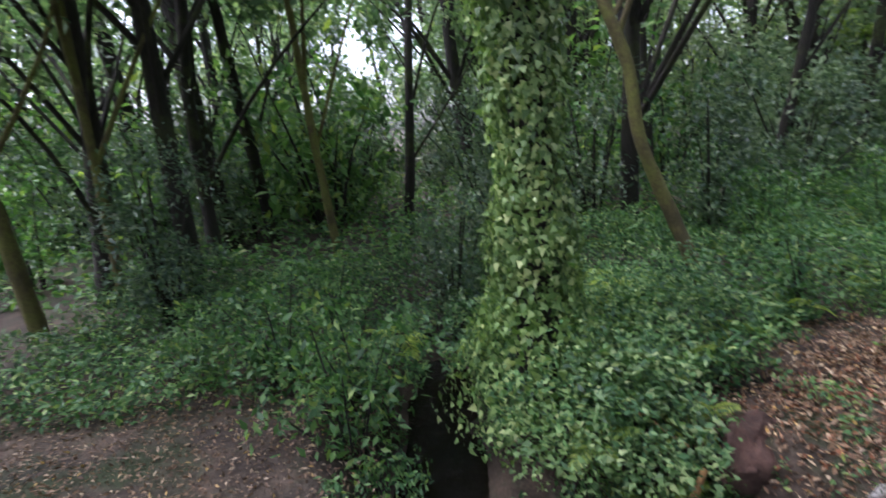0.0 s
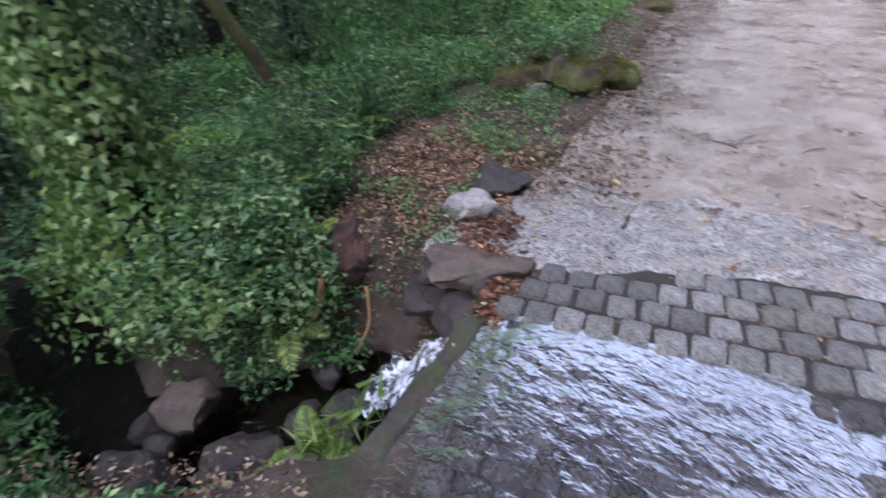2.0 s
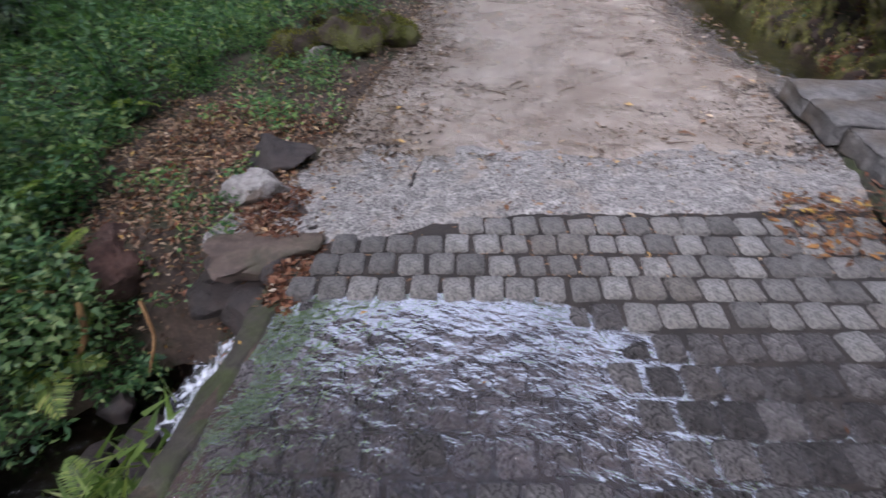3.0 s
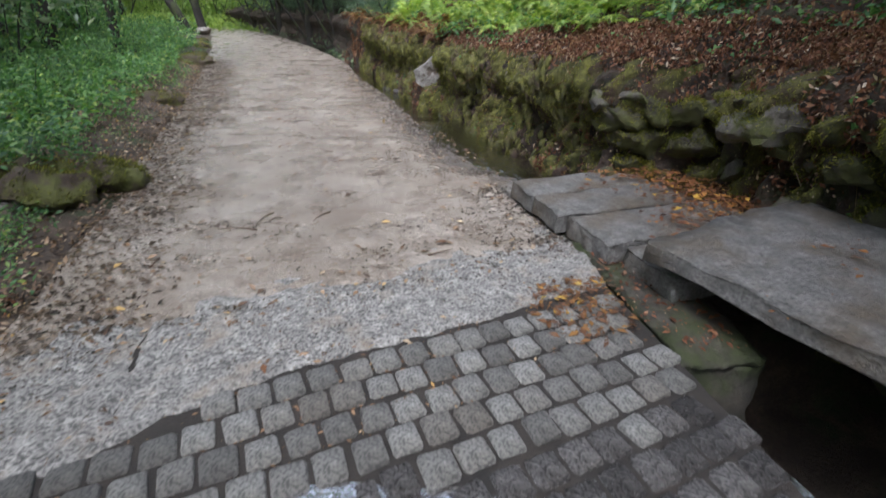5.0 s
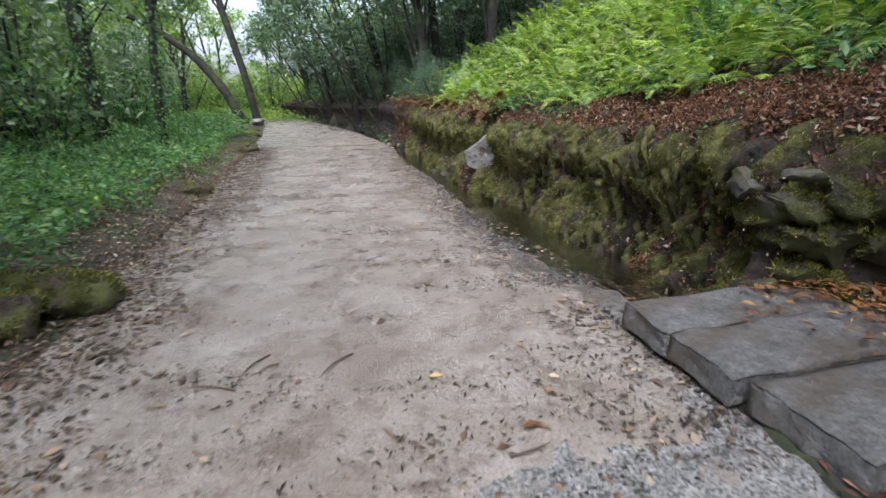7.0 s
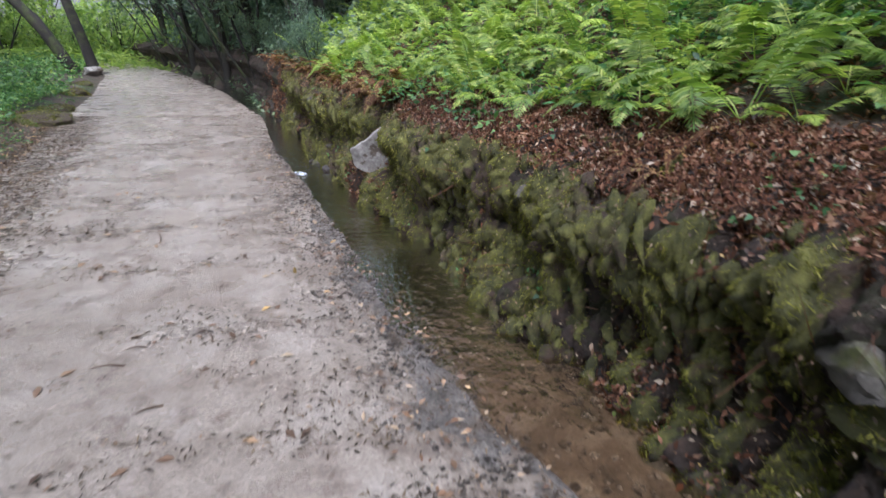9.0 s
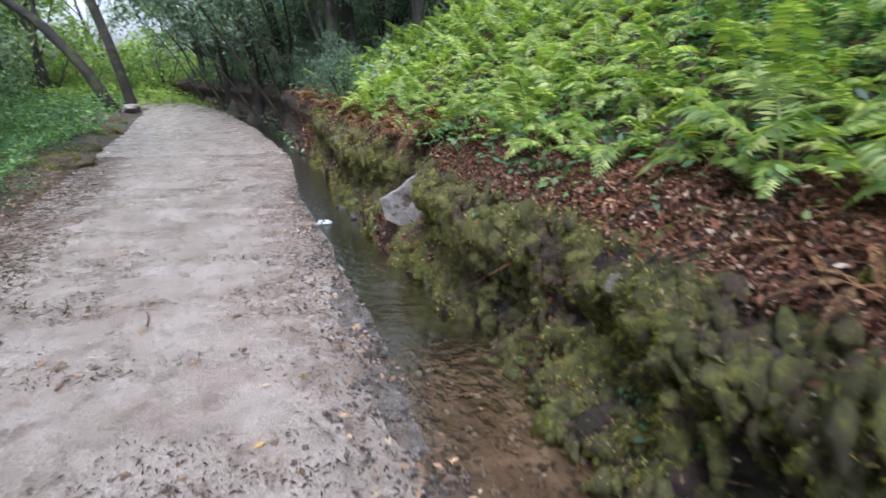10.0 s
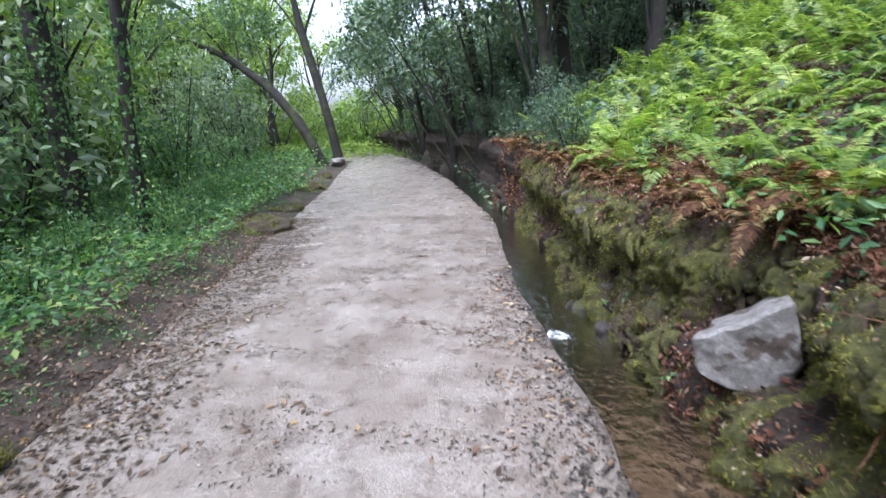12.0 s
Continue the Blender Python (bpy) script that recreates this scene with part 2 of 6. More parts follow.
GREENS = dict(
    ivy=[(0.0, (0.06, 0.12, 0.04)), (0.4, (0.16, 0.26, 0.095)), (0.8, (0.28, 0.39, 0.16)), (1.0, (0.44, 0.5, 0.24))],
    cover=[(0.0, (0.03, 0.085, 0.035)), (0.5, (0.085, 0.185, 0.075)), (0.85, (0.15, 0.27, 0.10)), (1.0, (0.26, 0.34, 0.10))],
    cover_shade=[(0.0, (0.02, 0.056, 0.027)), (0.5, (0.064, 0.155, 0.064)), (0.85, (0.145, 0.26, 0.105)), (1.0, (0.31, 0.4, 0.17))],
    fern=[(0.0, (0.095, 0.155, 0.036)), (0.5, (0.205, 0.295, 0.07)), (0.85, (0.31, 0.385, 0.1)), (1.0, (0.46, 0.48, 0.19))],
    dry=[(0.0, (0.05, 0.024, 0.014)), (0.5, (0.15, 0.072, 0.04)), (0.85, (0.25, 0.14, 0.075)), (1.0, (0.3, 0.25, 0.1))],
    canopy=[(0.0, (0.055, 0.10, 0.055)), (0.5, (0.125, 0.195, 0.10)), (0.9, (0.2, 0.275, 0.14)), (1.0, (0.3, 0.34, 0.15))],
    dark=[(0.0, (0.035, 0.07, 0.05)), (0.6, (0.085, 0.145, 0.095)), (1.0, (0.18, 0.24, 0.14))],
    pale=[(0.0, (0.08, 0.13, 0.08)), (0.5, (0.18, 0.25, 0.15)), (1.0, (0.32, 0.39, 0.25))],
    light=[(0.0, (0.10, 0.17, 0.05)), (0.5, (0.19, 0.28, 0.08)), (1.0, (0.32, 0.40, 0.13))],
    dead=[(0.0, (0.035, 0.018, 0.012)), (0.4, (0.115, 0.048, 0.03)), (0.75, (0.20, 0.088, 0.055)), (0.93, (0.30, 0.18, 0.13)), (1.0, (0.46, 0.38, 0.33))],
    litter=[(0.0, (0.05, 0.028, 0.018)), (0.4, (0.14, 0.08, 0.05)), (0.75, (0.26, 0.165, 0.11)), (0.95, (0.42, 0.32, 0.24)), (1.0, (0.5, 0.3, 0.08))],
    orange=[(0.0, (0.08, 0.034, 0.018)), (0.6, (0.18, 0.075, 0.03)), (0.9, (0.34, 0.16, 0.045)), (1.0, (0.55, 0.36, 0.07))],
    moss=[(0.0, (0.04, 0.04, 0.011)), (0.5, (0.115, 0.116, 0.026)), (0.85, (0.235, 0.228, 0.05)), (1.0, (0.38, 0.34, 0.11))],
    bits=[(0.0, (0.018, 0.013, 0.01)), (0.6, (0.06, 0.042, 0.03)), (1.0, (0.17, 0.12, 0.08))],
)
M_IVY = leaf_mat("ivy_leaf", GREENS["ivy"], 0.5, 0.3, 0.4)
M_COVER = leaf_mat("ground_cover_leaf", GREENS["cover"], 0.5, 0.4, 0.45)
# deep cover green, darkened in colour to stand for shade by the stream
M_COVER_SHADE = leaf_mat("shaded_cover_leaf", GREENS["cover_shade"], 0.5, 0.35, 0.45)
M_FERN = leaf_mat("fern_leaf", GREENS["fern"], 0.5, 0.45, 0.4)
M_CANOPY = leaf_mat("canopy_leaf", GREENS["canopy"], 0.4, 0.55, 0.6, (1.1, 1.3, 0.8))
M_DARK = leaf_mat("dark_laurel_leaf", GREENS["dark"], 0.42, 0.25, 0.5)
# greens lightened so that the leaf colour itself carries the open light
M_LIGHT = leaf_mat("sunlit_leaf", GREENS["light"], 0.5, 0.45, 0.4)
M_PALELEAF = leaf_mat("grey_green_leaf", GREENS["pale"], 0.4, 0.45, 0.6, (1.1, 1.3, 0.85))
M_DEAD = leaf_mat("dead_bracken", GREENS["dead"], 0.8, 0.2, 0.2)
M_DRYFERN = leaf_mat("withered_fern", GREENS["dry"], 0.8, 0.3, 0.2)
M_LITTER = leaf_mat("fallen_leaf", GREENS["litter"], 0.6, 0.1, 0.4)
M_ORANGE = leaf_mat("orange_leaf", GREENS["orange"], 0.55, 0.15, 0.4)
M_MOSS = leaf_mat("moss_blade", GREENS["moss"], 0.9, 0.3, 0.1)
M_BITS = leaf_mat("path_debris", GREENS["bits"], 0.8, 0.05, 0.2)
M_FORD = water_mat("ford_water", (0.84, 0.79, 0.8), 9.0, 0.55, 0.06, (0.9, 1.2, 1.0), 0.05, 1.45)
M_DITCH = water_mat("ditch_water", (0.88, 0.76, 0.6), 9.0, 0.9, 0.06, (1.3, 1.0, 1.0), 0.025, 1.2)
# the dark tint stands for the shade lying in the stream gully
M_POOL = water_mat("pool_water", (0.16, 0.14, 0.13), 9.0, 1.0, 0.03, None, 0.05, 1.33)
M_FOAM, _nt, _p = base_mat("white_water")
_p.inputs["Base Color"].default_value = (0.7, 0.74, 0.8, 1)
_p.inputs["Roughness"].default_value = 0.2
_h = noise_tex(_nt, 16, 5, 0.6, (1, 1, 0.45))
_b = node(_nt, "ShaderNodeBump", Strength=0.8, Distance=0.03)
_nt.links.new(_h, _b.inputs["Height"])
_nt.links.new(_b.outputs["Normal"], _p.inputs["Normal"])
_tr = _nt.nodes.new("ShaderNodeBsdfTransparent")
_mx = _nt.nodes.new("ShaderNodeMixShader")
_nt.links.new(ramp(_nt, _h, [(0.44, (0.04, 0.04, 0.04)), (0.62, (0.85, 0.85, 0.85))]), _mx.inputs["Fac"])
_nt.links.new(_tr.outputs["BSDF"], _mx.inputs[1])
_nt.links.new(_p.outputs["BSDF"], _mx.inputs[2])
_nt.links.new(_mx.outputs["Shader"], _nt.nodes["Material Output"].inputs["Surface"])

# ---------------------------------------------------------------- mesh helpers
rng = np.random.default_rng(7)


def np_mesh(name, V, F, mat, smooth=False):
    V, F = np.asarray(V, np.float32), np.asarray(F, np.int32)
    me = bpy.data.meshes.new(name)
    n, k = F.shape
    me.vertices.add(len(V))
    me.vertices.foreach_set("co", V.ravel())
    me.loops.add(n * k)
    me.loops.foreach_set("vertex_index", F.ravel())
    me.polygons.add(n)
    me.polygons.foreach_set("loop_start", np.arange(0, n * k, k, dtype=np.int32))
    me.polygons.foreach_set("loop_total", np.full(n, k, np.int32))
    me.update(calc_edges=True)
    if smooth:
        me.polygons.foreach_set("use_smooth", np.ones(n, bool))
    me.materials.append(mat)
    return me


def put_mesh(name, me, parent=None, label=""):
    ob = new(name, me)
    if parent is not None:
        ob.parent = parent
    return tagged(ob, label)


def part(name, bm, material, parent, label="", smooth=False):
    me = bpy.data.meshes.new(name)
    bm.to_mesh(me)
    bm.free()
    if smooth:
        me.polygons.foreach_set("use_smooth", np.ones(len(me.polygons), bool))
    me.materials.append(material)
    return put_mesh(name, me, parent, label)


def empty(name, at=(0, 0, 0), turn=0.0):
    ob = new(name)
    ob.empty_display_size = 0.1
    ob.matrix_world = pose(*at, 0, 0, turn)
    return ob


_T = rng.random((3, 64, 64, 8)) * 2 - 1


def vnoise(x, y, z=0.0, octaves=3, seed=0):
    """Smooth value noise on arrays, about -1 to 1."""
    x, y = np.broadcast_arrays(np.asarray(x, float), np.asarray(y, float))
    z = np.broadcast_to(np.asarray(z, float), x.shape)
    out, amp, tot = np.zeros(x.shape), 1.0, 0.0
    for o in range(octaves):
        f = 2.0 ** o
        px, py, pz = x * f + 13.7 * seed + 5.1 * o, y * f + 3.3 * seed, z * f + 1.7 * o
        ix, iy, iz = np.floor(px).astype(int), np.floor(py).astype(int), np.floor(pz).astype(int)
        fx, fy, fz = px - ix, py - iy, pz - iz
        fx, fy, fz = (t * t * (3 - 2 * t) for t in (fx, fy, fz))
        acc = 0
        for dx in (0, 1):
            for dy in (0, 1):
                for dz in (0, 1):
                    w = (fx if dx else 1 - fx) * (fy if dy else 1 - fy) * (fz if dz else 1 - fz)
                    acc = acc + w * _T[seed % 3, (ix + dx) % 64, (iy + dy) % 64, (iz + dz) % 8]
        out += amp * acc
        tot += amp
        amp *= 0.5
    return out / tot


def smooth_step(a_, b_, x):
    t = np.clip((x - a_) / (b_ - a_), 0, 1)
    return t * t * (3 - 2 * t)


# leaf outlines: x along the leaf, y across, z up
LEAF = (np.array([(0, 0, 0), (0.45, 0.22, 0.07), (1, 0, -0.04), (0.45, -0.22, 0.07)]), np.array([(0, 2, 1), (0, 3, 2)]))
LONG = (np.array([(0, 0, 0), (0.5, 0.13, 0.05), (1, 0, -0.1), (0.5, -0.13, 0.05)]), np.array([(0, 2, 1), (0, 3, 2)]))
IVYLEAF = (np.array([(0, 0, 0), (0.1, 0.42, 0.0), (0.45, 0.25, 0.05), (1, 0, -0.06), (0.45, -0.25, 0.05), (0.1, -0.42, 0.0)]),
           np.array([(0, 2, 1), (0, 3, 2), (0, 4, 3), (0, 5, 4)]))
BLADE = (np.array([(0, 0.09, 0), (0, -0.09, 0), (1, 0, 0)]), np.array([(0, 1, 2)]))


def leaf_mesh(name, shape, P, D, N, S, mat):
    """One mesh of many leaves: at P, pointing along D, facing N, of length S."""
    tv, tf = shape
    D = D / (np.linalg.norm(D, axis=1, keepdims=True) + 1e-9)
    B = np.cross(N, D)
    B /= np.linalg.norm(B, axis=1, keepdims=True) + 1e-9
    N = np.cross(D, B)
    V = P[:, None] + S[:, None, None] * (tv[None, :, 0:1] * D[:, None] + tv[None, :, 1:2] * B[:, None] + tv[None, :, 2:3] * N[:, None])
    F = tf[None] + (np.arange(len(P)) * len(tv))[:, None, None]
    return np_mesh(name, V.reshape(-1, 3), F.reshape(-1, 3), mat)


def rand_dirs(n, up=0.0, spread=1.0):
    d = rng.normal(size=(n, 3)) * spread
    d[:, 2] += up
    return d / (np.linalg.norm(d, axis=1, keepdims=True) + 1e-9)


def tube(points, radii, sides=9, wob=0.06):
    """A tapered, slightly uneven tube along points: vertices and quads."""
    P, R = np.asarray(points, float), np.asarray(radii, float)
    n = max(6, len(P) * (4 if sides > 6 else 2))
    t0, t = np.linspace(0, 1, len(P)), np.linspace(0, 1, n)
    # smooth the corners of the line
    C = np.stack([np.interp(t, t0, P[:, i]) for i in range(3)], 1)
    for _ in range(2):
        C[1:-1] = (C[:-2] + 2 * C[1:-1] + C[2:]) / 4
    R = np.interp(t, t0, R)
    T = np.gradient(C, axis=0)
    T /= np.linalg.norm(T, axis=1, keepdims=True) + 1e-9
    ref = np.where(np.abs(T[:, 2:3]) > 0.9, np.array([[1.0, 0, 0]]), np.array([[0, 0, 1.0]]))
    A = np.cross(T, ref)
    A /= np.linalg.norm(A, axis=1, keepdims=True) + 1e-9
    for i in range(1, n):
        v = A[i - 1] - T[i] * (A[i - 1] @ T[i])
        A[i] = v / (np.linalg.norm(v) + 1e-9)
    B = np.cross(T, A)
    ang = np.linspace(0, 2 * np.pi, sides, endpoint=False)
    rr = R[:, None] * (1 + wob * rng.normal(size=(n, sides)))
    V = C[:, None] + rr[..., None] * (np.cos(ang)[None, :, None] * A[:, None] + np.sin(ang)[None, :, None] * B[:, None])
    i, j = np.meshgrid(np.arange(n - 1), np.arange(sides), indexing="ij")
    F = np.stack([i * sides + j, i * sides + (j + 1) % sides, (i + 1) * sides + (j + 1) % sides, (i + 1) * sides + j], -1).reshape(-1, 4)
    return V.reshape(-1, 3), F, C


def tube_part(name, points, radii, mat, parent, sides=9, wob=0.06, label=""):
    V, F, C = tube(points, radii, sides, wob)
    return put_mesh(name, np_mesh(name, V, F, mat, True), parent, label), C


def rock_bm(size, seed, flat=0.0, sub=4, rough=0.13, cuts=8):
    """A broken stone: a sphere cut by planes, then roughened. flat squashes its top."""
    r = random.Random(seed)
    bm = bmesh.new()
    bmesh.ops.create_icosphere(bm, subdivisions=sub, radius=1.0)
    planes = []
    for _ in range(cuts):
        n = Vector((r.gauss(0, 1), r.gauss(0, 1), r.gauss(0, 1))).normalized()
        planes.append((n, r.uniform(0.5, 0.8)))
    if flat:
        planes.append((Vector((r.gauss(0, 0.08), r.gauss(0, 0.08), 1)).normalized(), flat))
    off = Vector((seed * 3.1, seed * 1.7, 0))
    for v in bm.verts:
        for n, d in planes:
            over = v.co.dot(n) - d
            if over > 0:
                v.co -= n * over
        v.co *= 1 + rough * noise.fractal(v.co * 1.6 + off, 1.0, 2.0, 4)
        v.co = Vector((v.co.x * size[0], v.co.y * size[1], v.co.z * size[2]))
    return bm


def rock(name, at, size, seed, mat, label, turn=0.0, flat=0.0, category="rock", group="", sub=4, tilt=(0, 0), cuts=10, rough=0.22):
    ob = part(name, rock_bm(size, seed, flat, sub, rough, cuts), mat, None, "", True)
    ob.data.set_sharp_from_angle(angle=radians(38))
    ob.matrix_world = pose(*at, tilt[0], tilt[1], turn)
    return tagged(ob, label, category, group)


def fuzz(ob, n, length, up=-0.2):
    """Moss blades growing from the upward faces of a stone."""
    me = ob.data
    C, Nn = np.empty(len(me.polygons) * 3), np.empty(len(me.polygons) * 3)
    me.polygons.foreach_get("center", C)
    me.polygons.foreach_get("normal", Nn)
    R = np.array(ob.matrix_basis.to_3x3())
    C, Nn = C.reshape(-1, 3) @ R.T + np.array(ob.matrix_basis.translation), Nn.reshape(-1, 3) @ R.T
    good = np.flatnonzero((Nn[:, 2] > up) & (vnoise(C[:, 0] * 4, C[:, 1] * 4, C[:, 2] * 4, 2, 1) > -0.25))
    k = rng.choice(good, n)
    P = C[k] + rng.normal(size=(n, 3)) * 0.012
    moss = put_mesh("moss", leaf_mesh("moss", BLADE, P, Nn[k] + 0.7 * rand_dirs(n), rand_dirs(n), length * (0.5 + rng.random(n)), M_MOSS))
    return tagged(moss, "yellow-green moss cushion on a stone", "moss", kind="stuff")


# ---------------------------------------------------------------- plan
# edges of the way as x by y
Y_L = (-12, 0.6, 2.0, 3.0, 3.6, 4.96, 6.55, 9.52, 11.4, 14.6, 20.4, 27.2, 34, 60)
X_L = (-0.9, 0.2, -0.05, -0.45, -0.53, -0.81, -1.26, -1.95, -2.42, -3.38, -4.95, -7.2, -11, -30)
Y_R = (-12, 2.3, 3.9, 5.38, 6.39, 7.97, 9.7, 10.6, 12.25, 13.62, 16.07, 20.7, 27.1, 34, 60)
X_R = (2.6, 2.85, 2.68, 2.64, 2.36, 1.93, 1.40, 1.2, 0.75, 0.48, 0.03, -1.54, -4.2, -8, -26)
Y_F = (-12, 4.9, 5.25, 5.67, 6.86, 7.7, 9.61, 10.3, 11.46, 12.3, 13.94, 17.24, 23.8, 34, 60)
X_F = (4.2, 4.1, 3.3, 3.21, 2.88, 2.72, 2.27, 2.05, 1.82, 1.50, 1.14, 0.23, -1.57, -7.4, -25)
Y_T = (-12, 3.0, 6.0, 9.0, 12.0, 20, 28, 60)
Z_T = (1.28, 1.28, 1.0, 0.85, 0.88, 1.0, 0.9, 0.8)


def xl(y): return np.interp(y, Y_L, X_L)
def xr(y): return np.interp(y, Y_R, X_R)
def xf(y): return np.interp(y, Y_F, X_F)
def ztop(y): return np.interp(y, Y_T, Z_T)


STREAM = np.array([(0.1, 1.55), (-0.55, 1.45), (-0.95, 0.85), (-1.6, 0.32), (-2.9, 0.42), (-4.2, 0.62), (-7, 0.2), (-12, 1.0), (-30, 0.0)])


def stream_dist(x, y):
    best = np.full(np.shape(x), 99.0)
    for (ax, ay), (bx, by) in zip(STREAM[:-1], STREAM[1:]):
        dx, dy = bx - ax, by - ay
        t = np.clip(((x - ax) * dx + (y - ay) * dy) / (dx * dx + dy * dy), 0, 1)
        best = np.minimum(best, np.hypot(x - ax - t * dx, y - ay - t * dy))
    return best


def ground_z(x, y):
    x, y = np.asarray(x, float), np.asarray(y, float)
    L, R, Fo = xl(y), xr(y), xf(y)
    lump = 0.10 * vnoise(x * 0.6, y * 0.6, 0, 3, 1) + 0.25 * vnoise(x * 0.12, y * 0.12, 0, 2, 2) * smooth_step(2, 10, np.abs(x - (L + R) / 2))
    dl = L - x
    left = 0.02 + lump * smooth_step(0.1, 1.0, dl) + 0.12 * smooth_step(0.15, 0.7, dl) * smooth_step(3.5, 5, y) - 0.06 * smooth_step(0.8, 2.5, dl)
    left = left - 0.15 * smooth_step(2.6, 1.6, y) * smooth_step(0.1, 0.5, dl)
    sd = stream_dist(x, y)
    cut = smooth_step(0.75, 0.28, sd) * smooth_step(-0.02, 0.3, dl)
    left = left * (1 - cut) + (-0.85 + 0.06 * vnoise(x * 3, y * 3, 0, 2, 0)) * cut
    db = x - Fo
    back = np.clip(db - 0.35, 0, None)
    bank = ztop(y) + 0.50 * np.minimum(back, 9) + 0.25 * np.clip(back - 9, 0, 20) + lump * 1.2 * smooth_step(0.8, 1.6, db)
    z = -0.06 + (left + 0.06) * smooth_step(-0.3, 0.2, dl)
    ditch = smooth_step(-0.95, -0.7, x - R)
    z = z * (1 - ditch) + -0.33 * ditch
    z = np.where((x > 2.7) & (y < 3.4) & (y > -2) & (db < 0.5), -0.95, z)
    up = smooth_step(0.5, 0.8, db) * smooth_step(37, 29, y)
    z = z * (1 - up) + bank * up
    # the far clearing closes the end of the way
    return z


def place_z(x, y):
    """The height on which plants stand: the ground, or the top of the bank's face."""
    z, db = ground_z(x, y), np.asarray(x, float) - xf(y)
    lip = ztop(y) + 0.02 + 0.32 * np.clip((db - 0.21) / 0.70, 0, 1)
    return np.where((db > 0.18) & (db < 0.97), np.maximum(z, lip), z)


# ---------------------------------------------------------------- ground
def spaced(lo, hi, step, far, grow=1.22):
    v = list(np.arange(lo, hi + step / 2, step))
    s = step
    while v[-1] < far:
        s *= grow
        v.append(v[-1] + s)
    s = step
    while v[0] > -far:
        s *= grow
        v.insert(0, v[0] - s)
    return np.array(v)


def grid_faces(n, m):
    i, j = np.meshgrid(np.arange(n - 1), np.arange(m - 1), indexing="ij")
    return np.stack([i * m + j, (i + 1) * m + j, (i + 1) * m + j + 1, i * m + j + 1], -1).reshape(-1, 4)


gx, gy = spaced(-7, 7, 0.12, 900), spaced(-3, 17, 0.12, 900)
GX, GY = np.meshgrid(gx, gy, indexing="ij")
GZ = ground_z(np.clip(GX, -60, 40), np.clip(GY, -60, 60))
ground = put_mesh("ground", np_mesh("ground", np.stack([GX, GY, GZ], -1).reshape(-1, 3), grid_faces(len(gx), len(gy)), M_SOIL, True))
tagged(ground, "dark damp forest soil with patches of green growth", "ground", kind="structure")

# the sandy way, its edges ragged, with a skirt down into the ditch
ys = np.concatenate([np.arange(2.7, 5.0, 0.04), np.arange(5.0, 18, 0.1), np.arange(18, 60, 0.5)])
us = np.linspace(0, 1, 40)
PY, PU = np.meshgrid(ys, us, indexing="ij")
A_, B_ = xl(PY) - 0.35 + 0.12 * vnoise(PY * 1.5, 0, 0, 3, 1), xr(PY) + 0.05 * vnoise(PY * 2.2, 3, 0, 3, 2)
PX = A_ + (B_ - A_) * PU


def strip_y(x):
    """The line along which the sand meets the granite strip."""
    return 2.93 + 0.37 * (x + 0.46)


edge_y = strip_y(PX) - 0.04 - 0.17 * vnoise(PX * 2.5, 7.0, 0, 3, 1)
PYs = np.maximum(PY, edge_y)
PZ = 0.012 * vnoise(PX * 1.2, PYs * 1.2, 0, 3, 0) + 0.004 * vnoise(PX * 9, PYs * 9, 0, 2, 1) - 0.05 * smooth_step(0.10, 0.0, PU) + 0.0
PZ = PZ - 0.03 * smooth_step(0.93, 1.0, PU) * (1 + vnoise(PX * 4, PYs * 4))
PZ = PZ + 0.006 - 0.05 * smooth_step(0.2, 0.0, PYs - edge_y)
PZ = PZ - 0.13 * smooth_step(0.80, 1.0, PU) * smooth_step(5.4, 6.4, PYs) * smooth_step(9.5, 8.2, PYs)
verts = np.stack([PX, PYs, PZ], -1)
skirt = verts[:, -1:].copy()
skirt[..., 2] = -0.4
skirt[..., 0] += 0.02
verts = np.concatenate([verts, skirt], 1)
way = put_mesh("road", np_mesh("road", verts.reshape(-1, 3), grid_faces(len(ys), len(us) + 1), M_PATH, True))
tagged(way, "pale packed granite sand footpath strewn with debris", "path", kind="structure")

# the bank: a rough mossy face from the ditch up to the fern slope
bs = np.concatenate([np.arange(1.0, 16, 0.025), np.arange(16, 40, 0.3)])
bt = np.linspace(0, 1, 64)
BS, BT = np.meshgrid(bs, bt, indexing="ij")


